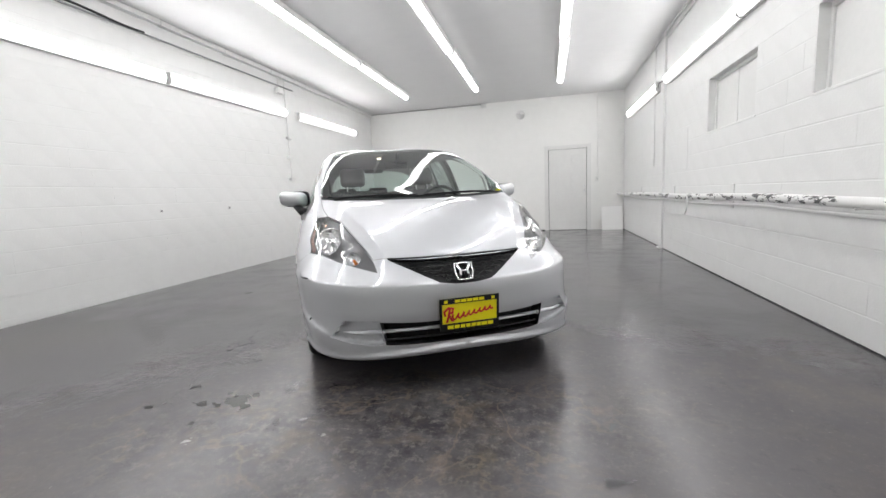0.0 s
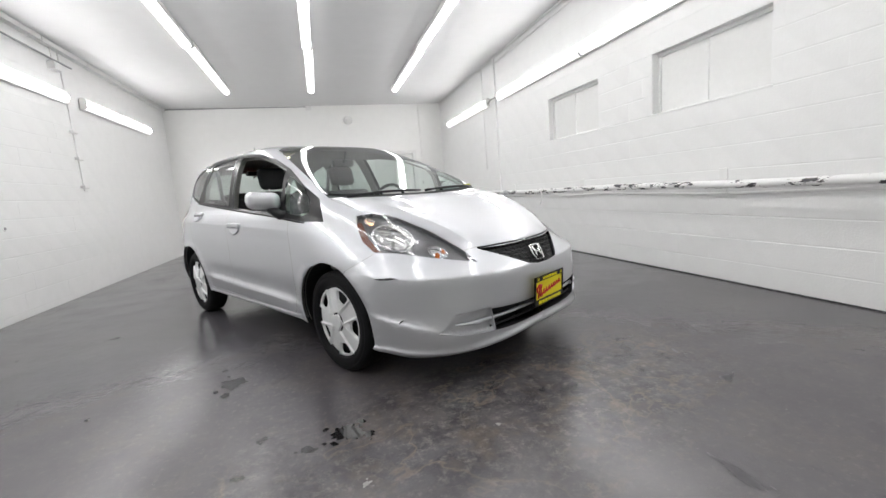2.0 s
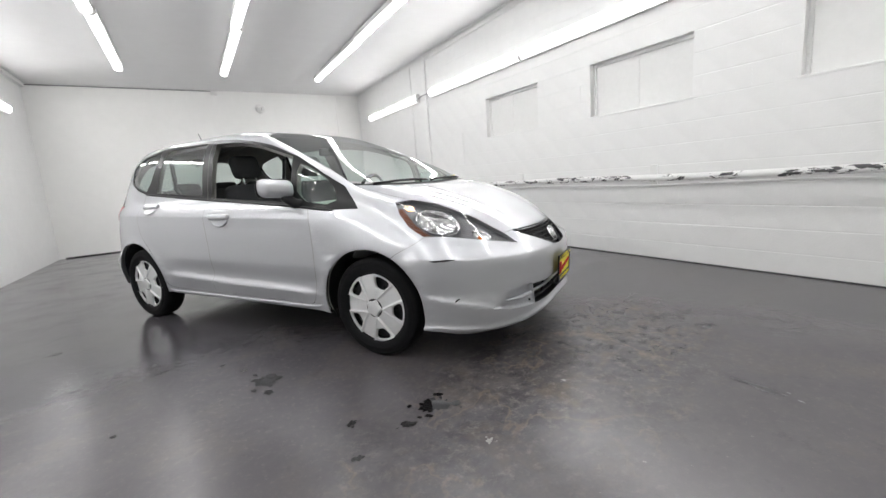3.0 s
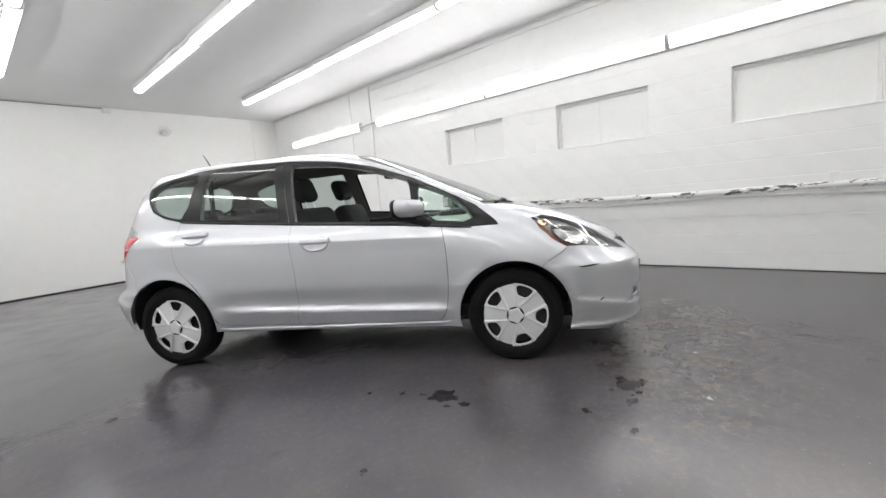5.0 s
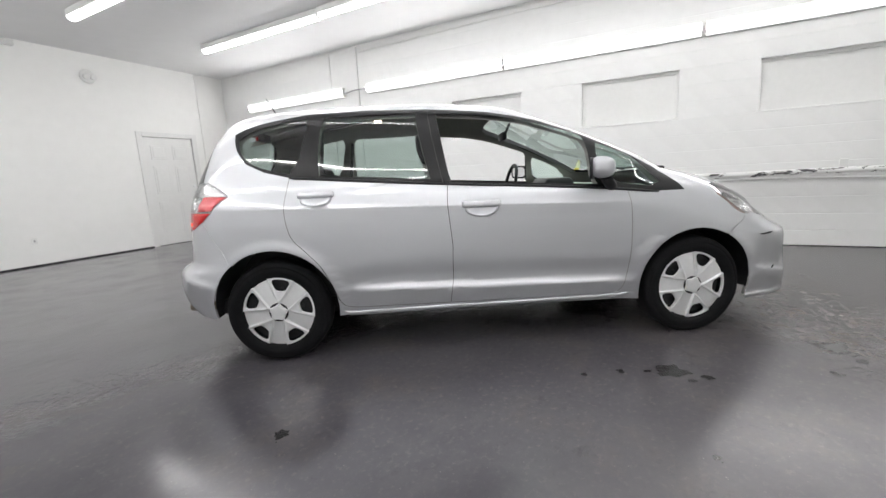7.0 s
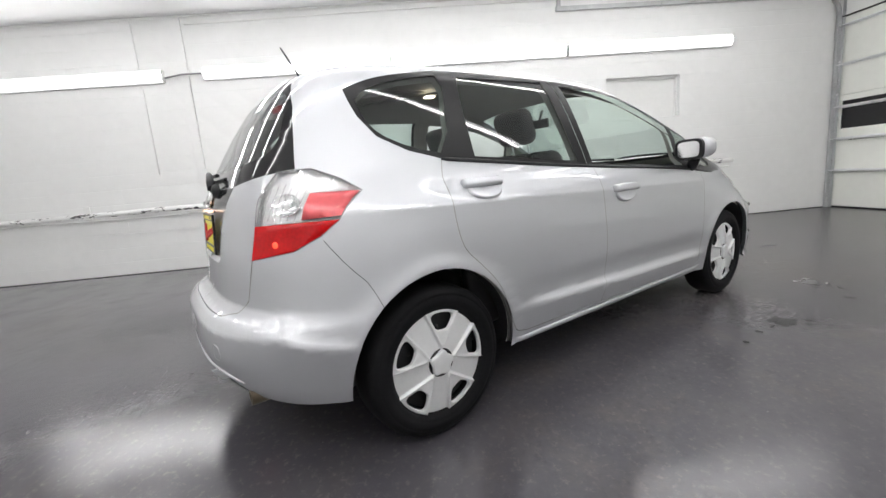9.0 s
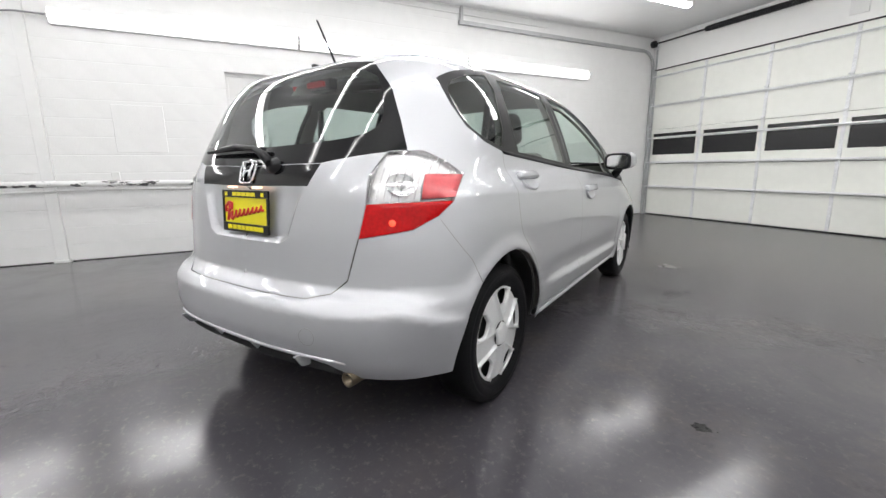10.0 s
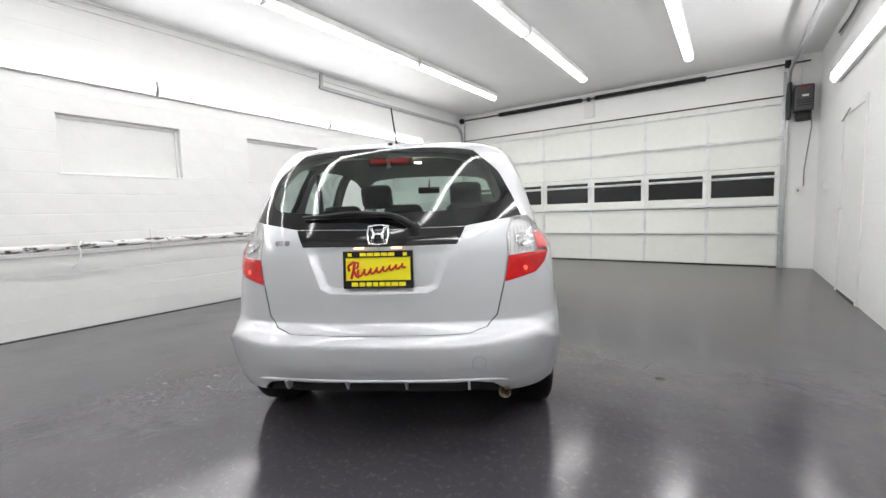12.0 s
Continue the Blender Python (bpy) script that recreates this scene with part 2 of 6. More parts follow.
    l.new(ramp(xyz.outputs["Y"], 4.2, 2.9, 0, .19), south.inputs[1])
    l.new(south.outputs[0], dull.inputs[0])
    l.new(ramp(noise_of(2.6, 5, .58), .30, .70, .08, .23), dull.inputs[1])
    gloss = n.new("ShaderNodeMath")
    gloss.operation = "MINIMUM"
    gloss.inputs[1].default_value = .268
    l.new(dull.outputs[0], gloss.inputs[0])
    l.new(gloss.outputs[0], b.inputs["Roughness"])
    bump = n.new("ShaderNodeBump")
    bump.inputs["Strength"].default_value, bump.inputs["Distance"].default_value = .06, .02
    l.new(noise_of(14, 8, .6), bump.inputs["Height"])
    l.new(bump.outputs["Normal"], b.inputs["Normal"])
    b.inputs["Specular IOR Level"].default_value = .72
    return m


FLOOR = floor_material()
fl = part("floor", boxy(-5.2, -1.9, -.25, 2.3, 12.0, 0), FLOOR)
tagged(fl, "dark grey painted concrete floor, glossy, scuffed and stained", "floor", kind="structure")
bm = bmesh.new()
corners = [(-5.2, -1.9), (2.3, -1.9), (2.3, 12.0), (-5.2, 12.0)]
lo = [bm.verts.new((x, y, ceiling_at(y))) for x, y in corners]
hi = [bm.verts.new((x, y, ceiling_at(y) + .2)) for x, y in corners]
bm.faces.new(lo[::-1])
bm.faces.new(hi)
for k in range(4):
    bm.faces.new((lo[k], lo[(k + 1) % 4], hi[(k + 1) % 4], hi[k]))
tagged(part("ceiling", bm, CEIL), "smooth white painted ceiling", "ceiling", kind="structure")

# windows of the east wall: y from, y to, sill, head
WINDOWS = [(5.03, 6.16), (3.0, 4.17), (1.04, 2.175)]
SILL, HEAD = 1.595, 2.19
bm = bmesh.new()
ys = [SOUTH - .3] + [v for w in sorted(WINDOWS) for v in w] + [NORTH + .3]
for k, (a, b) in enumerate(zip(ys, ys[1:])):
    if k % 2 == 0:
        put_box(bm, EAST, a, 0, EAST + .25, b, 3.45)
    else:
        put_box(bm, EAST, a, 0, EAST + .25, b, SILL)
        put_box(bm, EAST, a, HEAD, EAST + .25, b, 3.45)
bmesh.ops.remove_doubles(bm, verts=bm.verts, dist=.0001)
east = tagged(part("wall_east", bm, WALL), "white painted concrete block wall", "wall", kind="structure")
for k, (a, b) in enumerate(WINDOWS):
    w = thing("window_%d" % (k + 1), None, "blocked-up window painted over in white", "window", kind="structure")
    mid_y = (a + b) / 2 + .02
    part("pane", boxy(EAST + .092, a, SILL, EAST + .13, mid_y, HEAD), WHITE, w)
    part("pane", boxy(EAST + .086, mid_y, SILL, EAST + .13, b, HEAD), WHITE, w)
    bm = bmesh.new()
    for q in ((EAST + .07, a, HEAD - .035, EAST + .1, b, HEAD), (EAST + .07, b - .03, SILL, EAST + .1, b, HEAD - .035), (EAST + .07, a, SILL, EAST + .1, a + .03, HEAD - .035)):
        put_box(bm, *q, bevel=.003)
    part("window_frame", bm, WHITE, w)
    part("window_sill", boxy(EAST - .006, a - .02, SILL - .012, EAST + .09, b + .02, SILL + .010, bevel=.004), WALL, w)

bm = bmesh.new()
quad = [(west_at(SOUTH - .3), SOUTH - .3), (west_at(NORTH + .3), NORTH + .3), (-5.1, NORTH + .3), (-5.1, SOUTH - .3)]
lo = [bm.verts.new((x, y, 0)) for x, y in quad]
hi = [bm.verts.new((x, y, 3.45)) for x, y in quad]
for k in range(4):
    bm.faces.new((lo[k], lo[(k + 1) % 4], hi[(k + 1) % 4], hi[k]))
bmesh.ops.recalc_face_normals(bm, faces=bm.faces)
west = tagged(part("wall_west", bm, WALL), "white painted concrete block wall", "wall", kind="structure")

# north wall with its doorway
DOOR0, DOOR1, DOORH = .04, .985, 2.04
bm = bmesh.new()
put_box(bm, -5.0, NORTH, 0, DOOR0, NORTH + .2, 3.45)
put_box(bm, DOOR1, NORTH, 0, EAST, NORTH + .2, 3.45)
put_box(bm, DOOR0, NORTH, DOORH, DOOR1, NORTH + .2, 3.45)
tagged(part("wall_north", bm, PLASTER), "smooth white plastered end wall", "wall", kind="structure")
door = thing("door_1", None, "closed white six-panel door in a white frame", "door", kind="structure")
part("slab", boxy(DOOR0 + .02, NORTH + .02, .008, DOOR1 - .02, NORTH + .06, DOORH - .02, bevel=.002), WHITE, door)
wide = (DOOR1 - DOOR0 - .04 - .36) / 2
for c in range(2):
    x0 = DOOR0 + .02 + .12 + c * (wide + .12)
    for z0, z1 in ((.22, .82), (.98, 1.50), (1.62, 1.88)):
        bm = bmesh.new()
        put_box(bm, x0, NORTH + .014, z0, x0 + wide, NORTH + .022, z1, bevel=.006)
        put_box(bm, x0 + .035, NORTH + .008, z0 + .035, x0 + wide - .035, NORTH + .018, z1 - .035, bevel=.006)
        part("panel", bm, WHITE, door)
bm = bmesh.new()
for q in ((DOOR0 - .085, NORTH - .018, 0, DOOR0 + .012, NORTH + .03, DOORH + .075), (DOOR1 - .012, NORTH - .018, 0, DOOR1 + .085, NORTH + .03, DOORH + .075), (DOOR0 + .012, NORTH - .018, DOORH - .012, DOOR1 - .012, NORTH + .03, DOORH + .075)):
    put_box(bm, *q, bevel=.004)
part("door_frame", bm, WHITE, door)
part("door_knob", lathe([(.012, 0), (.012, .03), (.026, .04), (.028, .055), (.018, .068), (0, .07)], 20, Matrix.Translation((DOOR1 - .08, NORTH + .018, .98)) @ Matrix.Rotation(math.pi / 2, 4, "X")), STEEL, door)
part("rose", lathe([(.03, 0), (.03, .006), (0, .007)], 20, Matrix.Translation((DOOR1 - .08, NORTH + .018, 1.10)) @ Matrix.Rotation(math.pi / 2, 4, "X")), STEEL, door)

# south wall round the overhead door
GX0, GX1, GH = -4.37, 1.80, 2.83
bm = bmesh.new()
put_box(bm, -5.0, SOUTH - .25, 0, GX0, SOUTH + .02, 3.55)
put_box(bm, GX1, SOUTH - .25, 0, EAST + .2, SOUTH + .02, 3.55)
put_box(bm, GX0, SOUTH - .25, GH, GX1, SOUTH + .02, 3.55)
tagged(part("wall_south", bm, PLASTER), "white wall above and beside the overhead door", "wall", kind="structure")
gate_door = thing("overhead_door", None, "closed white sectional overhead door with a row of black windows", "garage door")
bounds = [0.02, .55, 1.03, 1.70, 2.17, GH]
xs = np.linspace(GX0 + .02, GX1 - .02, 7)
BLACKPANE = material("blacked-out pane", (.006, .006, .008), .25, vary=.2, scale=5)
for k, (z0, z1) in enumerate(zip(bounds, bounds[1:])):
    if k != 2:
        sec = part("section", boxy(GX0 + .01, SOUTH - .05, z0 + .003, GX1 - .01, SOUTH - .005, z1 - .003, bevel=.003), OFFWHITE, gate_door)
        part("hem", boxy(GX0 + .02, SOUTH - .006, z1 - .05, GX1 - .02, SOUTH - .0015, z1 - .012, bevel=.0015, seg=1), OFFWHITE, sec)
    else:
        bm = bmesh.new()
        put_box(bm, GX0 + .01, SOUTH - .05, z0 + .003, GX1 - .01, SOUTH - .005, 1.205)
        put_box(bm, GX0 + .01, SOUTH - .05, 1.615, GX1 - .01, SOUTH - .005, z1 - .003)
        for x in xs:
            put_box(bm, max(x - .065, GX0 + .01), SOUTH - .05, 1.205, min(x + .065, GX1 - .01), SOUTH - .005, 1.615)
        sec = part("section", bm, OFFWHITE, gate_door)
        for a, b in zip(xs, xs[1:]):
            part("pane", boxy(a + .065, SOUTH - .04, 1.205, b - .065, SOUTH - .025, 1.615), BLACKPANE, sec, "black window pane")
for k, x in enumerate(xs):
    for z0, z1 in zip(bounds, bounds[1:]):
        part("stile", boxy(max(x - .022, GX0), SOUTH - .004, z0 + .01, min(x + .022, GX1), SOUTH + .010, z1 - .01, bevel=.003), STEEL, gate_door)
    for z in bounds[1:-1]:
        h = part("hinge", boxy(x - .022, SOUTH + .012, z - .05, x + .022, SOUTH + .024, z + .05, bevel=.003), STEEL, gate_door)
        part("roller", tube([(x - .03, SOUTH + .03, z + .02), (x + .03, SOUTH + .03, z + .02)], .012, 8), STEEL, h)
for z in (.575, 1.055, 1.530, 2.145, 2.70):
    bm = bmesh.new()
    put_box(bm, GX0 + .01, SOUTH + .012, z - .022, GX1 - .01, SOUTH + .018, z + .022, bevel=.002)
    put_box(bm, GX0 + .01, SOUTH + .018, z - .004, GX1 - .01, SOUTH + .072, z + .010, bevel=.003)
    part("strut", bm, STEEL, gate_door, "galvanised stiffening bar")
# the shadow along the door's top edge, built as a black strip
part("top_shade_line", boxy(GX0 + .005, SOUTH - .02, GH - .012, GX1 - .005, SOUTH + .028, GH + .006, bevel=.003), BLACK, gate_door)
part("bottom_seal", boxy(GX0 + .005, SOUTH - .05, .0, GX1 - .005, SOUTH - .003, .02), BLACK, gate_door)
for x, s in ((GX0 - .04, 1), (GX1 - .012, -1)):
    tr = thing("door_track", None, "galvanised roller track of the overhead door", "track", "tracks of the overhead door")
    bm = bmesh.new()
    put_box(bm, x - .018, SOUTH + .022, 0, x + .018, SOUTH + .085, 2.86, bevel=.005)
    part("upright", bm, GALVANISED, tr)
    arc_pts = [(x, SOUTH + .06 + .30 * (1 - math.cos(a)), 2.86 + .30 * math.sin(a)) for a in np.linspace(0, math.pi / 2, 9)]
    part("bend", tube(arc_pts, .028, 8), GALVANISED, tr)
    part("level_run", boxy(x - .018, SOUTH + .36, 3.13, x + .018, SOUTH + 4.4, 3.19, bevel=.005), GALVANISED, tr)
    part("hanger", boxy(x - .015, SOUTH + 4.33, 3.16, x + .015, SOUTH + 4.38, ceiling_at(SOUTH + 4.35), bevel=.003), GALVANISED, tr)
    part("angle", boxy(x + .02 * s, SOUTH + .02, .0, x + .06 * s, SOUTH + .026, 3.30), GALVANISED, tr)
spring = thing("torsion_spring", None, "black torsion springs on a shaft above the overhead door", "spring")
SZ = 3.295
part("shaft", tube([(GX0 - .30, SOUTH + .12, SZ), (GX1 - .02, SOUTH + .12, SZ)], .014, 10), DARK, spring)
for a, b in ((.72, -1.10), (-1.42, -3.25)):
    n = 52 * 12
    bm = put_tube(bmesh.new(), [(a + (b - a) * k / n, SOUTH + .12 + .036 * math.cos(2 * math.pi * k / 12), SZ + .036 * math.sin(2 * math.pi * k / 12)) for k in range(n + 1)], .014, 5)
    part("coil", bm, DARK, spring)
for x in (.72, -1.10, -1.42, -3.25):
    part("cone", tube([(x - .03, SOUTH + .12, SZ), (x + .03, SOUTH + .12, SZ)], .042, 12), DARK, spring)
part("bracket", boxy(-1.36, SOUTH + .02, SZ - .36, -1.16, SOUTH + .05, SZ + .10, bevel=.004), WHITE, spring)
part("bearing", boxy(-1.29, SOUTH + .05, SZ - .04, -1.23, SOUTH + .14, SZ + .04, bevel=.01), DARK, spring)
for x in (GX0 - .02, GX1 - .04):
    part("drum", tube([(x - .035, SOUTH + .12, SZ), (x + .035, SOUTH + .12, SZ)], .062, 18), DARK, spring)
    part("end_plate", boxy(x - .05, SOUTH + .02, SZ - .09, x + .05, SOUTH + .05, SZ + .09, bevel=.004), STEEL, spring)
tagged(part("header_rail", boxy(GX0 - .3, SOUTH + .02, SZ + .085, GX1 + .02, SOUTH + .06, SZ + .12, bevel=.004), WHITE), "white rail along the top of the end wall", "rail", kind="structure")
motor = thing("door_opener", None, "dark grey jackshaft door opener with a red band on the wall", "door opener")
MX, MY = -4.60, SOUTH + .02
MOTOR = material("dark grey casing", (.07, .07, .075), .4, vary=.1, scale=10)
part("housing", boxy(MX - .12, MY, 2.52, MX + .12, MY + .19, 2.93, bevel=.03, seg=3), MOTOR, motor)
part("band", boxy(MX - .07, MY + .185, 2.86, MX + .07, MY + .193, 2.885, bevel=.002), material("red label", (.30, .03, .04), .4), motor)
part("label", boxy(MX - .05, MY + .188, 2.74, MX + .03, MY + .193, 2.77), WHITE, motor)
for z in (2.60, 2.64, 2.68):
    part("louvre", boxy(MX - .09, MY + .187, z, MX + .09, MY + .195, z + .018, bevel=.003), DARK, motor)
part("motor_can", tube([(MX, MY + .12, 2.38), (MX, MY + .12, 2.50)], .10, 18), DARK, motor)
part("belt_guard", boxy(MX + .15, MY, 2.42, MX + .21, MY + .16, 3.0, bevel=.02), DARK, motor)
part("cable", tube([(MX - .1, MY + .05, 2.5), (MX - .12, MY + .03, 2.3), (MX - .05, MY + .02, 1.6), (MX - .05, MY + .02, 1.35)], .008, 6), GREY, motor)
part("conduit", tube([(MX + .02, MY + .04, 2.95), (MX + .02, MY + .04, 3.38)], .016, 8), STEEL, motor)
sw = thing("wall_switch", None, "small white push-button switch on the wall", "switch")
part("box", boxy(-4.62, SOUTH + .02, 1.22, -4.55, SOUTH + .06, 1.34, bevel=.005), WHITE, sw)
part("button", boxy(-4.60, SOUTH + .06, 1.26, -4.57, SOUTH + .066, 1.30, bevel=.002), GREY, sw)
jb = thing("junction_box", None, "white electrical box on the west wall", "electrical box")
part("box", boxy(west_at(-.45), -.50, 1.25, west_at(-.45) + .05, -.40, 1.37, bevel=.005), WHITE, jb)
part("lid", boxy(west_at(-.45) + .05, -.49, 1.26, west_at(-.45) + .056, -.41, 1.36, bevel=.002), WHITE, jb)

# side door of the west wall
wd = thing("door_2", None, "white flush door with a dark closer arm", "door", kind="structure")
wx = west_at(1.0)
part("slab", boxy(wx - .02, .60, .02, wx + .012, 1.52, 2.08, bevel=.003), WHITE, wd)
bm = bmesh.new()
for q in ((wx - .02, .52, 0, wx + .022, .597, 2.15), (wx - .02, 1.523, 0, wx + .022, 1.60, 2.15), (wx - .02, .597, 2.083, wx + .022, 1.523, 2.15)):
    put_box(bm, *q, bevel=.003)
part("door_frame", bm, WHITE, wd)
part("closer_arm", tube([(wx + .05, .68, 2.02), (wx + .05, 1.05, 2.10)], .008, 6), GREY, wd)
part("threshold_gap", boxy(wx + .002, .60, .005, wx + .014, 1.52, .019), BLACK, wd)
part("door_knob", lathe([(.012, 0), (.012, .03), (.026, .04), (.028, .055), (0, .07)], 16, Matrix.Translation((wx + .012, .70, 1.0)) @ Matrix.Rotation(math.pi / 2, 4, "Y")), STEEL, wd)


# ---- fluorescent lights ----
def light_strip(name_label, m, group, half_wide, glow, deep=.045):
    """Eight feet of two wrap-round diffusers end to end on a housing this deep; hangs below its origin, runs along y."""
    turn = Matrix(((1, 0, 0, 0), (0, 0, 1, 0), (0, 1, 0, 0), (0, 0, 0, 1)))
    t = thing("fluorescent_light", m, name_label, "light", group)
    w = half_wide
    low = deep - .045
    part("housing", boxy(-w - .006, -1.232, -deep, w + .006, 1.232, -.0, bevel=.004), WHITE, t)
    for a, b in ((-1.224, -.002), (.002, 1.224)):
        prof = [(-w, -.043), (-w * .98, -.062), (-w * .75, -.082), (-w * .4, -.09), (w * .4, -.09), (w * .75, -.082), (w * .98, -.062), (w, -.043)]
        bm = prism(prof, b - a, Matrix.Translation((0, a, -low)) @ turn)
        bm.normal_update()
        for f in bm.faces:
            f.material_index = int(abs(f.normal.z) < .985)
        part("diffuser", bm, glow, t, "lit white diffuser")
    for y in (-1.232, 1.225):
        prof = [(-w - .003, -.04), (-w - .003, -.062), (-w * .78, -.085), (-w * .4, -.093), (w * .4, -.093), (w * .78, -.085), (w + .003, -.062), (w + .003, -.04)]
        part("end_cap", prism(prof, .007, Matrix.Translation((0, y, -low)) @ turn), WHITE, t)
    return t


first = None
tilt = math.atan(-.0095)
for x in (-3.04, -1.45, .30):
    for k in range(4):
        y = 9.85 - 1.25 - 2.50 * k
        m = Matrix.Translation((x - .022 * k, y, ceiling_at(y) - .004)) @ Matrix.Rotation(tilt, 4, "X")
        if first is None:
            first = light_strip("long white fluorescent fitting fixed to the ceiling, lit", m, "ceiling lights", .062, [DIFFUSER, EDGE], .075)
        else:
            copy_thing(first, m)
wall_light = None
for y in (9.49, 6.51, 4.02, 1.52):
    m = Matrix.Translation((EAST - .004, y, 2.605)) @ Matrix.Rotation(math.pi / 2, 4, "Y")
    if wall_light is None:
        wall_light = light_strip("long white fluorescent fitting fixed along the wall, lit", m, "wall lights", .075, [WALL_DIFFUSER, WALL_EDGE])
    else:
        copy_thing(wall_light, m)
for y in (9.25, 6.40, 3.89, 1.38):
    copy_thing(wall_light, Matrix.Translation((west_at(y) + .004, y, 2.665)) @ Matrix.Rotation(-math.pi / 2, 4, "Y"))

# ---- pipes, conduits and small wall things ----
PEEL = material("peeling painted pipe", (.80, .80, .79), .4)
n, l = PEEL.node_tree.nodes, PEEL.node_tree.links
co, no, rp, mx = n.new("ShaderNodeTexCoord"), n.new("ShaderNodeTexNoise"), n.new("ShaderNodeMapRange"), n.new("ShaderNodeMix")
mp = n.new("ShaderNodeMapping")
mp.inputs["Scale"].default_value = (5, 1.5, 5)
no.inputs["Scale"].default_value, no.inputs["Detail"].default_value, no.inputs["Roughness"].default_value = 3.6, 9, .66
rp.inputs["From Min"].default_value, rp.inputs["From Max"].default_value = .560, .572
mx.data_type = "RGBA"
mx.inputs[6].default_value, mx.inputs[7].default_value = (.80, .80, .79, 1), (.05, .05, .052, 1)
l.new(co.outputs["Object"], mp.inputs["Vector"])
l.new(mp.outputs["Vector"], no.inputs["Vector"])
l.new(no.outputs["Fac"], rp.inputs["Value"])
l.new(rp.outputs[0], mx.inputs["Factor"])
l.new(mx.outputs[2], n["Principled BSDF"].inputs["Base Color"])
pipe = thing("wall_pipe", None, "white painted pipe along the wall, paint peeling to black", "pipe")
part("run", tube([(EAST - .16, y, .872 + .008 * math.sin(y * 1.7)) for y in np.linspace(NORTH - .25, .3, 60)], .034, 14), PEEL, pipe)
for y in (1.35, 3.37, 5.4, 7.4, 9.6):
    b = part("bracket", boxy(EAST - .185, y - .006, .828, EAST + .0, y + .006, .840, bevel=.002), WHITE, pipe)
    part("plate", boxy(EAST - .012, y - .04, .76, EAST - .0, y + .04, 1.0, bevel=.003), WHITE, b)
part("elbow", tube([(EAST - .16, NORTH - .25, .872), (EAST - .15, NORTH - .20, .872), (EAST - .02, NORTH - .17, .872)], .036, 12), WHITE, pipe)
con = thing("conduit", None, "thin white conduit below the pipe", "conduit", "white conduits")
part("run", tube([(EAST - .09, y, .795 - .010 * math.sin(y * 2.3)) for y in np.linspace(NORTH - .3, .3, 50)], .013, 8), WHITE, con)
rag = thing("cord", None, "short loop of white cord hanging from the pipe", "cord")
part("loop", tube([(EAST - .20, 6.15, .91), (EAST - .205, 6.12, .80), (EAST - .205, 6.15, .70), (EAST - .205, 6.20, .66)], .010, 6), WHITE, rag)
part("knot", tube([(EAST - .16, 6.11, .908), (EAST - .196, 6.13, .88), (EAST - .16, 6.15, .836)], .014, 6), WHITE, rag)

for y, x, name, sgn in ((8.0, EAST, "white steel post standing against the block wall", -1),):
    post = thing("wall_post", None, name, "post")
    part("column", boxy(x - .035, y - .055, 0, x, y + .055, ceiling_at(y), bevel=.004), WALL, post)
    part("foot", boxy(x - .07, y - .075, 0, x, y + .075, .03, bevel=.004), WHITE, post)
c2 = thing("conduit", None, "thin white conduit up the wall", "conduit", "white conduits")
part("riser", tube([(EAST - .02, 8.56, 1.35), (EAST - .02, 8.56, ceiling_at(8.56))], .008, 8), WALL, c2)
part("along", tube([(EAST - .012, y, ceiling_at(y) - .10 - .01 * math.sin(y)) for y in np.linspace(7.9, 1.2, 30)], .009, 6), WHITE, c2)
part("ceiling_run", tube([(EAST - .03, y, ceiling_at(y) - .014) for y in np.linspace(11.5, SOUTH + .1, 12)], .013, 8), WHITE, c2)
for y0, y1 in ((7.76, 8.24),):
    part("link", tube([(EAST - .05, y0, 2.61), (EAST - .1, (y0 + y1) / 2, 2.60), (EAST - .05, y1, 2.58)], .010, 6), GREY, c2)
patch = tagged(part("wall_patch", boxy(EAST - .006, 6.85, 1.22, EAST + .004, 7.35, 1.75, bevel=.003), WALL), "square patch of plaster on the block wall", "patch", kind="structure")

# west side: track along the ceiling, cable, boxes
trk = thing("ceiling_channel", None, "grey channel along the top of the west wall", "channel")
for y0, y1 in zip(np.linspace(SOUTH + 4.5, NORTH - .02, 9), np.linspace(SOUTH + 4.5, NORTH - .02, 9)[1:]):
    part("channel", boxy(west_at(y0) + .005, y0, ceiling_at(y0) - .075, west_at(y0) + .08, y1, ceiling_at(y0) - .012, bevel=.003), WHITE, trk)
rod = thing("cable_run", None, "dark cable on a thin steel rod along the west wall", "cable")
part("rod", tube([(west_at(y) + .05, y, 3.115) for y in np.linspace(.3, 7.9, 12)], .012, 8), GREY, rod)
part("cable", tube([(west_at(y) + .062, y, 3.135 + .015 * math.sin(y * 5)) for y in np.linspace(.3, 4.9, 40)], .014, 6), DARK, rod)
part("box", boxy(west_at(7.5), 7.42, 2.98, west_at(7.5) + .09, 7.58, 3.08, bevel=.008), WHITE, rod)
part("drop", tube([(west_at(7.5) + .03, 7.5, 3.08), (west_at(7.5) + .03, 7.5, ceiling_at(7.5) - .02)], .008, 6), WHITE, rod)
post_w = thing("wall_post", None, "white strip and stubs on the west wall", "post")
part("strip", boxy(west_at(7.76), 7.70, 1.40, west_at(7.76) + .018, 7.82, ceiling_at(7.76) - .08, bevel=.004), WALL, post_w)
for z in (2.215, 1.85, 1.46):
    part("stub", boxy(west_at(7.7), 7.63, z - .02, west_at(7.7) + .06, 7.76, z + .02, bevel=.006), WHITE, post_w)
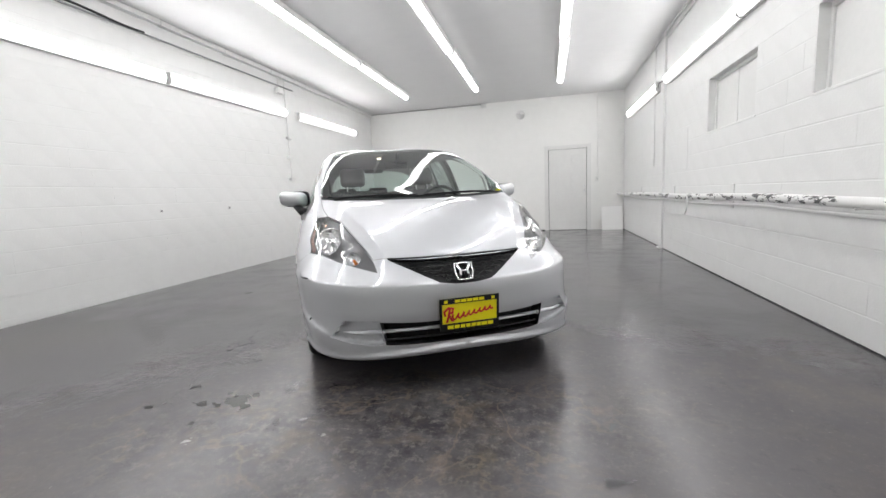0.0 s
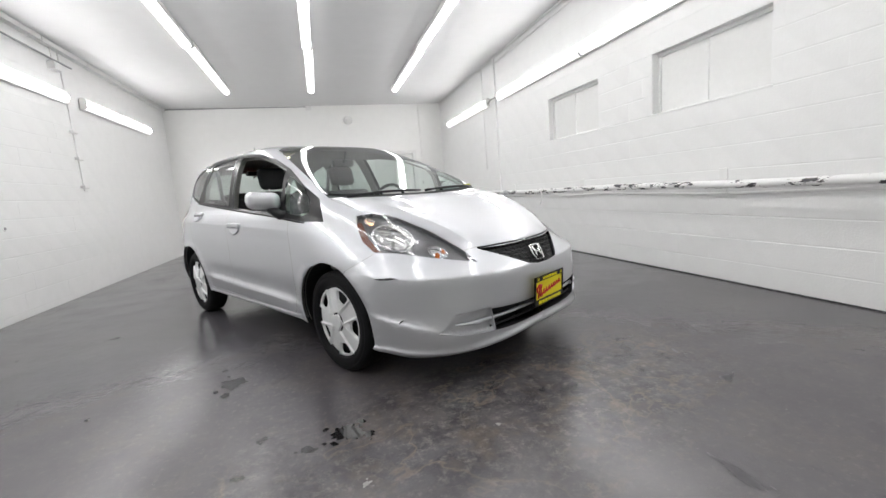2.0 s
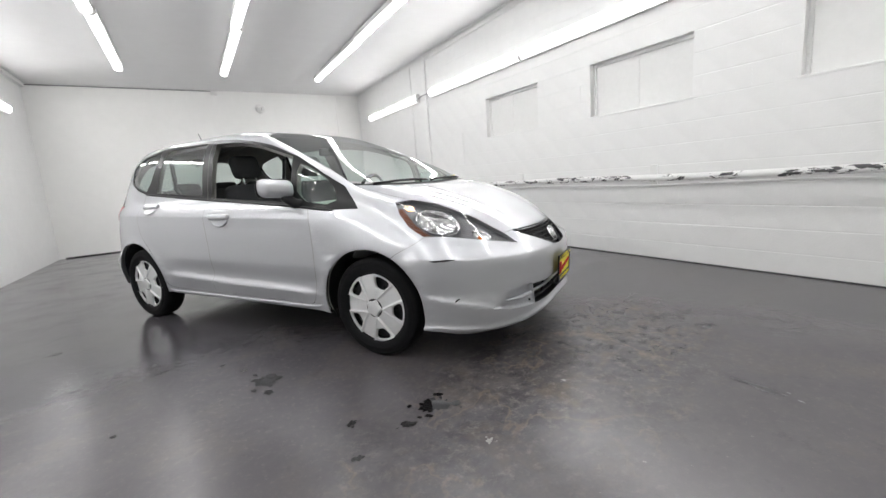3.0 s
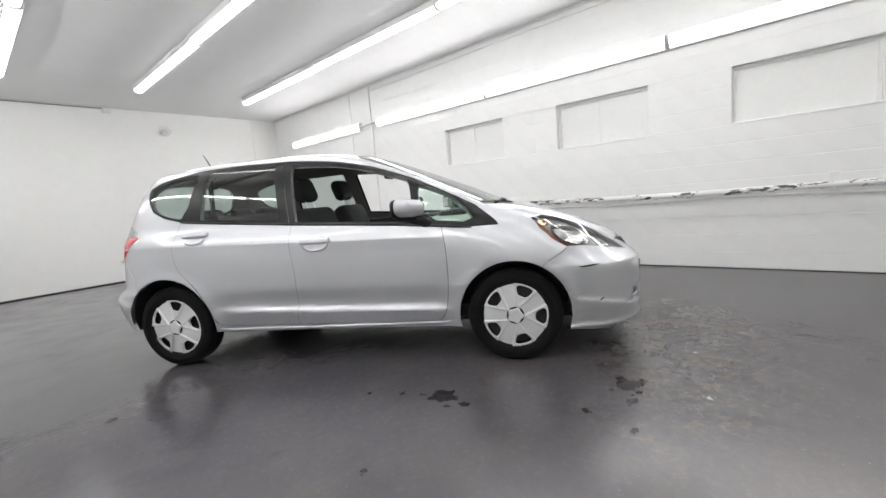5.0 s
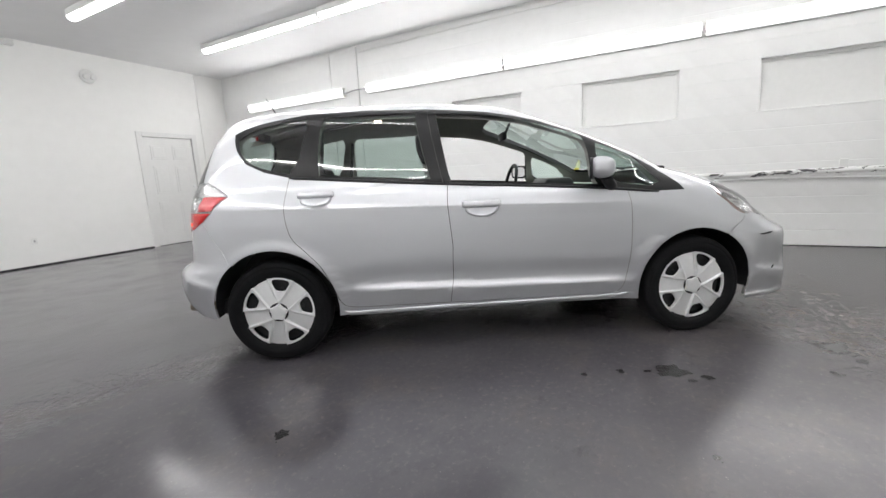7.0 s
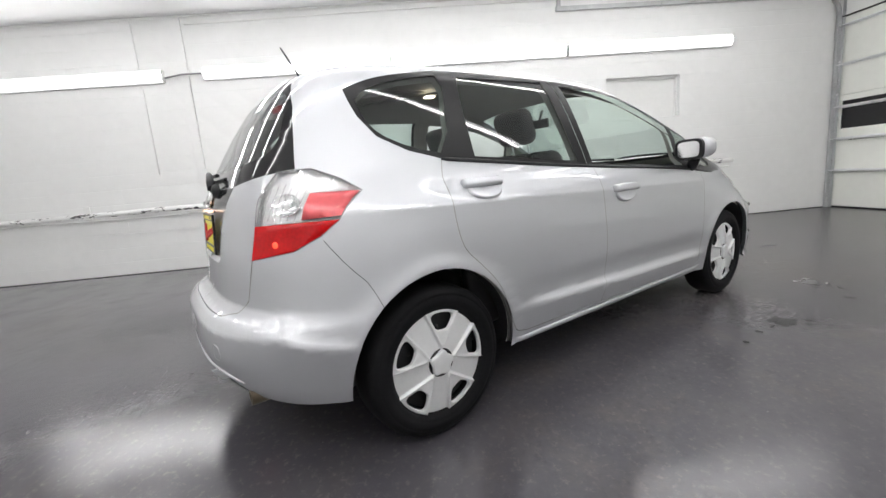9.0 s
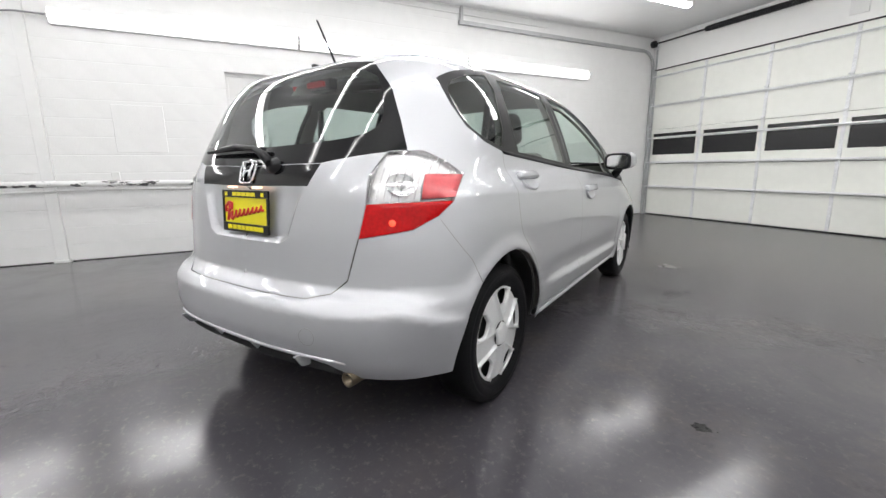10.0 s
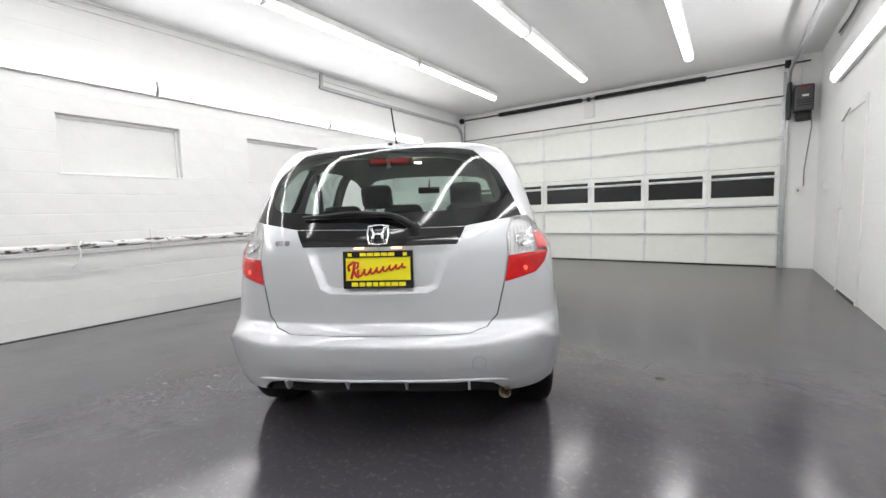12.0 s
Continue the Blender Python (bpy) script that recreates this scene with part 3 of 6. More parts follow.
for y, z, r in ((4.88, .977, .016), (6.04, .978, .020)):
    hole = thing("wall_plug", None, "small rusty hole of a removed bolt in block wall", "wall plug")
    part("ring", lathe([(r * 1.7, 0), (r * 1.5, .006), (r, .004), (r * .9, 0)], 16, Matrix.Translation((west_at(y), y, z)) @ Matrix.Rotation(math.pi / 2, 4, "Y")), WALL, hole)
    part("plug", lathe([(r, 0), (r * .8, .004), (0, .003)], 12, Matrix.Translation((west_at(y), y, z)) @ Matrix.Rotation(math.pi / 2, 4, "Y")), GREY, hole)

# north wall: siren, sensor, conduit, switch, leaning board
det = thing("emergency_light", pose(-.617, NORTH, 2.94), "small white twin-head emergency light on the wall", "emergency light")
part("base", lathe([(.11, 0), (.11, .012), (.09, .03), (0, .032)], 28, Matrix.Rotation(math.pi / 2, 4, "X")), WHITE, det)
for dx in (-.045, .055):
    part("lamp_head", lathe([(0, 0), (.04, .005), (.05, .03), (.045, .07), (.03, .075), (0, .06)], 20, Matrix.Translation((dx, -.03, 0)) @ Matrix.Rotation(math.pi / 2 + .3, 4, "X")), WHITE, det)
sen = thing("smoke_detector", None, "white sensor box at the top of the end wall", "sensor")
part("box", boxy(-1.60, NORTH - .07, 3.20, -1.47, NORTH, 3.29, bevel=.012), WHITE, sen)
part("cap", boxy(-1.56, NORTH - .085, 3.215, -1.51, NORTH - .07, 3.26, bevel=.006), WHITE, sen)
part("cable", tube([(-1.6, NORTH - .012, 3.285), (-4.0, NORTH - .012, 3.287), (-4.66, NORTH - .012, 3.285)], .010, 6), GREY, sen)
swt = thing("light_switch", None, "white light switch with a conduit above it", "switch")
part("plate", boxy(1.165, NORTH - .012, 1.19, 1.245, NORTH, 1.31, bevel=.003), WHITE, swt)
part("toggle", boxy(1.195, NORTH - .03, 1.24, 1.215, NORTH - .012, 1.265, bevel=.003), GREY, swt)
part("conduit", tube([(1.215, NORTH - .014, 1.31), (1.215, NORTH - .014, ceiling_at(NORTH) - .005)], .007, 8), PLASTER, swt)
bottle = thing("bottle", pose(1.35, NORTH - .075, 0), "small black bottle with a yellow cap behind the leaning board", "bottle")
part("body", lathe([(0, 0), (.032, 0), (.036, .006), (.036, .10), (.030, .125), (.014, .14), (.014, .15), (0, .15)], 24, Matrix.Identity(4)), BLACK, bottle)
part("cap", lathe([(.017, .145), (.017, .178), (.014, .182), (0, .182)], 20, Matrix.Identity(4)), material("yellow cap", (.70, .55, .02), .4), bottle, "yellow cap")
BOARD = material("white melamine board", (.92, .92, .915), .3, vary=.02, scale=4)
board = thing("leaning_board", pose(1.565, NORTH - .20, .0, -14, 0, 0), "plain white board leaning against the end wall", "board")
part("sheet", boxy(-.26, 0, 0, .22, .014, .60, bevel=.002), BOARD, board)
part("edge_strip", boxy(-.262, -.004, .585, .222, .018, .602, bevel=.001), WHITE, board)
sock = thing("wall_socket", None, "small grey socket low on the end wall", "socket")
part("plate", boxy(-1.74, NORTH - .010, .34, -1.67, NORTH, .43, bevel=.003), WHITE, sock)
part("hole", boxy(-1.715, NORTH - .013, .37, -1.695, NORTH - .010, .40), GREY, sock)
for x0, x1 in ((EAST - .004, EAST + .002),):
    tagged(part("foot_strip", boxy(x0, SOUTH, 0, x1, NORTH, .010), DARK), "thin dark line at the foot of the block wall", "trim", kind="structure")
# shade where the end wall meets the floor, built as a thin dark strip
gap = tagged(part("foot_strip", boxy(-4.6, NORTH - .012, 0, -.05, NORTH, .022), DARK), "dark shadow strip at the foot of the end wall", "trim", kind="structure")


# ---- floor stains ----
OIL = material("oil stain", (.020, .019, .020), .24, vary=.3, scale=30)
DUST = material("worn patch", (.20, .19, .18), .45, vary=.3, scale=25)


def stain(x, y, r, seed, mat, label, stretch=1.0, spots=6, turn=0.0):
    """A flat ragged blot with its splashes."""
    rnd = random.Random(seed)
    bm = bmesh.new()
    for k in range(spots):
        a, d = rnd.uniform(0, 6.28), (0 if k == 0 else rnd.uniform(.4, 1.7) * r)
        rad = r * (.8 if k == 0 else rnd.uniform(.05, .30))
        waves = [(n, rnd.uniform(0, 6.28), rnd.uniform(.25, 1) * .42 / n ** .6) for n in (2, 3, 5, 7, 11, 16, 23)]
        ring = []
        for t in np.linspace(0, 2 * math.pi, 64, endpoint=False):
            q = rad * max(.2, 1 + sum(h * math.sin(n * t + p) for n, p, h in waves))
            u, v = (d * math.cos(a) + q * math.cos(t)) * stretch, d * math.sin(a) + q * math.sin(t)
            ring.append(bm.verts.new((x + u * math.cos(turn) - v * math.sin(turn), y + u * math.sin(turn) + v * math.cos(turn), .0012 + .0002 * k)))
        bm.faces.new(ring)
    tagged(part("floor_stain", bm, mat), label, "stain", "stains on the floor", "structure")


# ---- the car's shape: horizontal slices, each a rounded outline from nose to tail ----
def curve(*knots):
    """A smooth monotone line through (z, value) knots."""
    z, v = np.array(knots, float).T
    d = np.diff(v) / np.diff(z)
    m = np.r_[d[0], np.where(d[1:] * d[:-1] > 0, 2 * d[1:] * d[:-1] / np.where(d[1:] + d[:-1] == 0, 1, d[1:] + d[:-1]), 0), d[-1]]

    def at(q):
        q = np.clip(q, z[0], z[-1])
        k = np.clip(np.searchsorted(z, q) - 1, 0, len(z) - 2)
        h = z[k + 1] - z[k]
        s = (q - z[k]) / h
        return (v[k] * (1 + 2 * s) * (1 - s) ** 2 + m[k] * h * s * (1 - s) ** 2
                + v[k + 1] * s * s * (3 - 2 * s) + m[k + 1] * h * s * s * (s - 1))
    return at


TOP = 1.525
nose = curve((.16, .74), (.195, .82), (.235, .868), (.30, .876), (.36, .888), (.44, .901), (.52, .900), (.56, .895), (.585, .884), (.605, .864), (.64, .832), (.69, .79), (.73, .745),
             (.79, .635), (.86, .485), (.92, .325), (.97, .15), (1.0, .01), (1.04, -.09), (1.10, -.215), (1.20, -.435), (1.30, -.66),
             (1.38, -.848), (1.43, -.975), (1.45, -1.05), (1.47, -1.17), (1.50, -1.38), (1.515, -1.55), (TOP, -1.9))
tail = curve((.16, -2.98), (.22, -3.09), (.28, -3.17), (.36, -3.225), (.44, -3.24), (.52, -3.235), (.555, -3.21), (.58, -3.165), (.61, -3.14),
             (.80, -3.125), (.90, -3.11), (.98, -3.09), (1.05, -3.055), (1.15, -2.995), (1.25, -2.932), (1.35, -2.862), (1.41, -2.815),
             (1.44, -2.76), (1.47, -2.64), (1.50, -2.42), (1.515, -2.23), (TOP, -1.92))
half = curve((.16, .785), (.22, .810), (.30, .830), (.42, .845), (.55, .855), (.70, .855), (.80, .852), (.90, .836), (.95, .812), (.98, .788), (1.0, .774),
             (1.1, .7455), (1.2, .714), (1.3, .676), (1.38, .635), (1.43, .59), (1.465, .535), (1.49, .46), (1.51, .345), (1.52, .22), (TOP, .03))
bend_f = curve((.16, .02), (.5, .02), (.62, .02), (.70, 0), (.78, -.35), (.87, -.95), (.95, -.95), (1.0, -.75), (1.1, -.75), (1.2, -.95),
               (1.3, -1.2), (1.4, -1.5), (1.5, -1.8), (TOP, -1.905))
bend_r = curve((.16, -2.6), (.5, -2.55), (.7, -2.5), (.95, -2.4), (1.2, -2.3), (1.4, -2.25), (1.48, -2.1), (TOP, -1.915))
pow_f = curve((.16, 3.6), (.30, 3.3), (.42, 2.85), (.5, 2.75), (.58, 2.7), (.66, 2.2), (.72, 2.05), (.80, 2.9), (.87, 3.7), (.95, 4.2), (1.1, 5.3), (1.25, 5.3), (1.4, 4.7), (TOP, 2.4))
pow_r = curve((.16, 2.8), (.5, 3.0), (.8, 3.0), (.92, 3.25), (1.05, 3.7), (1.2, 4.2), (1.3, 4.6), (1.42, 4.5), (TOP, 2.4))


def hump(q, mid, wide):
    return np.exp(-((q - mid) / wide) ** 2)


def sill_line(x):
    return .389 - .030 * (x + 1.2)


def shoulder_line(x):
    return .838 - .030 * (x + .4)


def flank(x, z):
    """Half width, with the wheel-arch flares, the shoulder crease and the crease low on the doors."""
    w = half(z)
    for axle in (0.0, -2.5):
        w = w + .012 * hump(np.hypot(x - axle, z - .31), .365, .04) * (z < .78)
    inside = 1 / (1 + np.exp(-(x + 2.0) / .05)) / (1 + np.exp((x + .45) / .04))
    d = z - shoulder_line(x)
    w = w + .0075 * np.clip(1 - np.sqrt(d * d + .003 ** 2) / .08, 0, 1) ** 2 / (1 + np.exp((x - .02) / .09)) / (1 + np.exp(-(x + 2.72) / .05))
    q = z - sill_line(x)
    w = w + inside * np.where(q > 0, .016 * np.clip(1 - q / .026, 0, 1) - .010 * hump(q, .07, .06) * np.clip(q / .024, 0, 1), .016 * np.clip(1 + q / .10, 0, 1))
    return w


def outside(x, y, z):
    """Negative inside the car's body."""
    zz = np.minimum(z, TOP)
    w, xf, xr, bf, br = flank(x, zz), nose(zz), tail(zz), bend_f(zz), bend_r(zz)
    f = np.where(x > bf, np.clip((x - bf) / (xf - bf), 0, 9) ** pow_f(zz), 0) + (np.abs(y) / w) ** np.where(x > bf, pow_f(zz), pow_r(zz))
    f = f + np.where(x < br, np.clip((x - br) / (xr - br), 0, 9) ** pow_r(zz), 0) - 1
    return np.where(z > TOP, 1 + z - TOP, f)


# ---- the car's skin: panels cut out of one surface ----
HUB = np.array([-1.2, 0.0, 0.75])
SPAN = np.array([2.05, 0.85, 0.75])


def flat(p):
    """Where a point of the right half lies on the flat chart of the body."""
    d = (np.atleast_2d(np.array(p, float)) - HUB) / SPAN
    d /= np.linalg.norm(d, axis=1)[:, None]
    th = np.arccos(np.clip(-d[:, 1], -1, 1))
    r = np.hypot(d[:, 0], d[:, 2]) + 1e-12
    return np.c_[d[:, 0] / r * th, d[:, 2] / r * th]


def lift(q):
    """The place on the body of points of the chart."""
    q = np.atleast_2d(q)
    th = np.hypot(q[:, 0], q[:, 1]) + 1e-12
    d = np.c_[q[:, 0] / th * np.sin(th), -np.cos(th), q[:, 1] / th * np.sin(th)] * SPAN
    lo, hi = np.full(len(q), .3), np.full(len(q), 2.2)
    for _ in range(26):
        mid = (lo + hi) / 2
        inner = outside(*(HUB + d * mid[:, None]).T) < 0
        lo, hi = np.where(inner, mid, lo), np.where(inner, hi, mid)
    return HUB + d * lo[:, None]


def normals(q):
    e = 2.5e-3
    a = lift(q + [e, 0]) - lift(q - [e, 0])
    b = lift(q + [0, e]) - lift(q - [0, e])
    n = np.cross(b, a)
    n /= np.linalg.norm(n, axis=1)[:, None] + 1e-12
    out = lift(q) - HUB
    n *= np.sign((n * out).sum(1))[:, None]
    return n


def side(x, z):
    """A point of the right flank."""
    w = float(flank(np.float64(x), np.float64(z)))
    f, p = (x - bend_f(z)) / (nose(z) - bend_f(z)), pow_f(z)
    if x < bend_r(z):
        f, p = (x - bend_r(z)) / (tail(z) - bend_r(z)), pow_r(z)
    return (x, -w * (1 - min(max(f, 0), .999) ** p) ** (1 / p), z)


def dense(points, closed=True, step=.03):
    """The chart's line through places in space."""
    p = np.array(points, float)
    if closed:
        p = np.r_[p, p[:1]]
    out = []
    for a, b in zip(p, p[1:]):
        n = max(1, int(np.linalg.norm(b - a) / step))
        out += [a + (b - a) * k / n for k in range(n)]
    if not closed:
        out.append(p[-1])
    return flat(out)


def rounded(points, turns=2):
    """Corners cut, to turn a coarse outline into a smooth one."""
    p = np.array(points, float)
    for _ in range(turns):
        nx = np.roll(p, -1, 0)
        p = np.stack([p * .75 + nx * .25, p * .25 + nx * .75], 1).reshape(-1, p.shape[1])
    return p


def S(*xz):
    return [side(x, z) for x, z in xz]


def disc(cx, cz, r):
    return S(*[(cx + r * math.cos(a), max(cz + r * math.sin(a), .17)) for a in np.linspace(-.6, math.pi + .6, 40)]) + [(cx, -.8, .1)]


def inside(poly, q):
    x, y = q[:, 0], q[:, 1]
    hit = np.zeros(len(q), bool)
    a = np.array(poly)
    for (x0, y0), (x1, y1) in zip(a, np.roll(a, -1, 0)):
        cross = (y0 > y) != (y1 > y)
        hit ^= cross & (x < (x1 - x0) * (y - y0) / (y1 - y0 + 1e-30) + x0)
    return hit


def band(points, half_width=.0021, closed=False):
    """A narrow strip of the chart along a seam."""
    q = dense(points, closed, .04)
    p = lift(q)
    t = np.gradient(p, axis=0)
    t /= np.linalg.norm(t, axis=1)[:, None]
    b = np.cross(normals(q), t)
    return np.r_[flat(p + b * half_width), flat(p - b * half_width)[::-1]]


def near_line(p, line):
    """Distance of places to a line through places, and the sign of being above it."""
    best, up = np.full(len(p), 9.0), np.zeros(len(p))
    a = np.array(line, float)
    for u, v in zip(a, a[1:]):
        t = np.clip(((p - u) @ (v - u)) / ((v - u) @ (v - u)), 0, 1)
        foot = u + t[:, None] * (v - u)
        d = np.linalg.norm((p - foot) * [.5, .5, 1], axis=1)
        up = np.where(d < best, p[:, 2] - foot[:, 2], up)
        best = np.minimum(d, best)
    return best, up


def flowing(points, n=5):
    """A smooth line through points."""
    p = np.array([points[0], *points, points[-1]], float)
    out = []
    for a, b, c, d in zip(p, p[1:], p[2:], p[3:]):
        for k in range(n):
            t = k / n
            out.append(.5 * (2 * b + (c - a) * t + (2 * a - 5 * b + 4 * c - d) * t * t + (3 * b - a - 3 * c + d) * t ** 3))
    return [tuple(q) for q in out] + [tuple(points[-1])]


# creases pressed into the panels: a line, the height of its ridge, its width above and below, the sharpness, and whether it fades at the front too
CREASES = [([(.28, -.805, .212), (.36, -.80, .222), (.55, -.70, .232), (.70, -.58, .234), (.81, -.39, .237), (.86, -.13, .241), (.865, .02, .242)], .019, .016, .06, 1, "back"),
           ([(.36, -.815, .392), (.46, -.79, .372), (.565, -.741, .352), (.66, -.665, .325)], .011, .022, .07, 1, "both"),
           ([(-2.82, -.845, .466), (-2.94, -.795, .495), (-3.06, -.70, .540)], .017, .030, .12, 1, "both"),
           ([(.34, -.82, .604), (.45, -.79, .596), (.565, -.74, .590), (.70, -.62, .586), (.80, -.45, .581), (.87, -.22, .575), (.90, .01, .572)], .005, .05, .09, 2, "back"),
           ([(.71, -.37, .70), (.52, -.425, .80), (.30, -.48, .88), (.10, -.53, .95), (-.02, -.56, 1.0)], .010, .055, .055, 2, "both")]
CREASES = [(lift(dense(flowing(line), False, .06)), *rest) for line, *rest in CREASES]


def mid(*xz):
    return [(x, 0.0, z) for x, z in xz]


# outlines, as places in space on or near the right half
BELT = [(-.236, .887), (-.59, .927), (-.96, .957), (-1.5, .996), (-2.2, 1.058)]
OUT = {}
OUT["wheel_f"] = disc(0, .31, .350)
OUT["wheel_r"] = disc(-2.5, .312, .36)
OUT["quarter_glass_f"] = rounded(S((-.60, 1.192), (-.49, 1.158), (-.285, 1.040), (-.205, .908), (-.545, .953)), 1)
OUT["window_f"] = S((-1.455, 1.005), (-1.51, 1.405), (-1.22, 1.383), (-1.016, 1.346), (-.66, 1.236), (-.60, .945))
OUT["window_r"] = S((-2.205, 1.072), (-2.16, 1.412), (-1.635, 1.42), (-1.57, 1.022))
OUT["quarter_glass_r"] = rounded(S((-2.66, 1.315), (-2.44, 1.386), (-2.215, 1.422), (-2.325, 1.083), (-2.5, 1.118), (-2.61, 1.168), (-2.652, 1.23)), 1)
OUT["black"] = S((-2.69, 1.335), (-2.44, 1.408), (-2.27, 1.437), (-1.95, 1.450), (-1.55, 1.438), (-1.22, 1.404), (-.906, 1.338), (-.63, 1.236),
                 (-.371, 1.107), (-.21, 1.02), (-.064, .885), *BELT, (-2.38, 1.072), (-2.51, 1.105), (-2.62, 1.16), (-2.672, 1.235))
OUT["windshield"] = [(-.05, .01, 1.017), (-.08, -.35, 1.022), (-.15, -.60, 1.030), (-.21, -.68, 1.045), (-.60, -.615, 1.225), (-1.02, -.535, 1.405),
                     (-1.06, -.48, 1.42), (-1.08, -.25, 1.440), (-1.085, .01, 1.447)]
OUT["cowl"] = [(.02, .01, .992), (-.01, -.35, .996), (-.07, -.58, 1.006), (-.15, -.69, 1.02), (-.21, -.68, 1.045), (-.15, -.60, 1.030), (-.08, -.35, 1.022), (-.05, .01, 1.017)]
OUT["rear_glass"] = rounded([(-3.0, .3, 1.085), (-2.99, -.3, 1.087), (-2.92, -.56, 1.115), (-2.84, -.53, 1.24), (-2.79, -.43, 1.375), (-2.79, .3, 1.395)], 2)
OUT["rear_black"] = [(-3.075, .01, 1.02), (-3.04, -.385, 1.025), (-2.885, -.65, 1.062), (-2.845, -.60, 1.16), (-2.80, -.535, 1.27), (-2.765, -.42, 1.382),
                     (-2.775, -.11, 1.418), (-2.775, .01, 1.42)]
OUT["garnish"] = [(-3.075, .01, 1.018), (-3.04, -.388, 1.023), (-3.085, -.352, .948), (-3.1, .01, .944)]
OUT["tail_red"] = [(-3.027, -.578, .888), (-2.812, -.785, .893), (-2.872, -.762, .846), (-2.95, -.71, .803), (-3.055, -.56, .774)]
OUT["tail_amber"] = [(-2.890, -.715, .985), (-2.752, -.780, .983), (-2.803, -.785, .905), (-2.912, -.722, .901)]
OUT["tail_clear"] = [(-2.926, -.60, 1.057), (-2.838, -.68, 1.062), (-2.79, -.735, 1.03), (-2.732, -.775, .983), (-2.812, -.785, .893), (-3.027, -.578, .888), (-2.99, -.57, .98)]
OUT["headlight"] = [(.125, -.70, .905), (.165, -.73, .84), (.25, -.765, .775), (.352, -.765, .714), (.44, -.70, .708), (.60, -.60, .675), (.757, -.43, .634),
                    (.70, -.445, .685), (.60, -.485, .75), (.48, -.53, .815), (.33, -.58, .88), (.20, -.64, .912)]
OUT["head_amber"] = [(.150, -.718, .868), (.165, -.73, .84), (.25, -.765, .775), (.345, -.765, .720), (.388, -.745, .718), (.290, -.749, .785), (.205, -.715, .845), (.172, -.704, .87)]
LAMP_ALONG = Vector((.557, .21, -.28)).normalized()


def lamp_frame(p):
    """Centre, two directions along the lens and its normal at a place of the right headlight."""
    q = flat([p])
    c, n = Vector(lift(q)[0]), Vector(normals(q)[0])
    t = (LAMP_ALONG - n * LAMP_ALONG.dot(n)).normalized()
    return c, t, n.cross(t), n


BOWLS = {"head_main": (lamp_frame((.375, -.665, .795)), .125, .079), "head_turn": (lamp_frame((.600, -.548, .708)), .056, .038), "head_marker": (lamp_frame((.205, -.68, .882)), .034, .022)}
for name, ((c, t, u, n), a, b) in BOWLS.items():
    OUT[name] = [tuple(c + t * a * math.cos(k) + u * b * math.sin(k)) for k in np.linspace(0, 2 * math.pi, 40, endpoint=False)]
OUT["grille"] = [(.80, .01, .690), (.775, -.20, .688), (.72, -.375, .692), (.78, -.30, .657), (.83, -.235, .626), (.87, -.135, .578), (.88, -.06, .568), (.885, .01, .566)]
OUT["lower_grille"] = [(.90, .01, .385), (.88, -.25, .390), (.84, -.445, .402), (.80, -.41, .290), (.85, -.2, .275), (.865, .01, .272)]
OUT["fog_recess"] = [(.745, -.612, .405), (.79, -.54, .409), (.845, -.452, .408), (.815, -.42, .288), (.755, -.56, .298), (.70, -.635, .312), (.660, -.672, .322), (.695, -.648, .350), (.725, -.625, .385)]
OUT["plate_recess"] = [(-3.12, .01, .735), (-3.12, -.22, .74), (-3.10, -.265, .76), (-3.085, -.34, .942), (-3.10, .01, .940)]
HOOD = [(.795, 0.0, .702), (.775, -.20, .700), (.72, -.38, .698), (.70, -.445, .690), (.60, -.485, .755), (.48, -.53, .82), (.33, -.58, .884), (.19, -.645, .915),
        (.06, -.675, .955), (-.06, -.69, .995), (-.14, -.69, 1.018)]
HOOD_BACK = [(-.07, -.58, 1.006), (-.01, -.35, .996), (.02, .01, .992)]
OUT["hood"] = HOOD + HOOD_BACK + [(.795, .01, .702)]
FRONT_DOOR = S((-1.47, .996), (-1.462, .643), (-1.475, .40), (-1.488, .296), (-1.0, .288), *flowing([(-.56, .283), (-.49, .290), (-.446, .335), (-.420, .44), (-.406, .60), (-.41, .79), (-.428, .905)]))
REAR_DOOR = S(*flowing([(-2.372, 1.07), (-2.392, .98), (-2.396, .85), (-2.370, .735), (-2.300, .655), (-2.222, .565), (-2.168, .455), (-2.132, .355), (-2.10, .318), (-2.04, .303)]), (-1.49, .296))
OUT["front_door"] = FRONT_DOOR
OUT["rear_door"] = REAR_DOOR + S((-1.475, .40), (-1.462, .643), (-1.47, .996))
FENDER_SEAM = S((.15, .60), (.21, .635)) + [(.352, -.765, .714)]
OUT["front_bumper"] = S((.15, .60)) + FENDER_SEAM[1:] + OUT["headlight"][4:7] + [(.70, -.445, .690), (.72, -.38, .698), (.775, -.20, .700), (.795, .01, .702), (.72, .01, .1), (.3, -.7, .1)]
BUMPER_SEAM = S((-2.73, .588), (-2.768, .68)) + [(-2.868, -.768, .832)]
HATCH_SEAM = [(-2.885, -.65, 1.060), (-2.926, -.60, 1.057), (-2.99, -.57, .98), (-3.027, -.578, .888), (-3.055, -.56, .777), (-3.085, -.525, .63), (-3.125, -.48, .585), (-3.17, -.40, .567), (-3.195, 0.0, .565)]
OUT["tailgate"] = [(-2.775, .01, 1.42), (-2.775, -.11, 1.418), (-2.765, -.42, 1.382), (-2.80, -.535, 1.27), (-2.845, -.60, 1.16)] + HATCH_SEAM[:-1] + [(-3.195, .01, .565)]
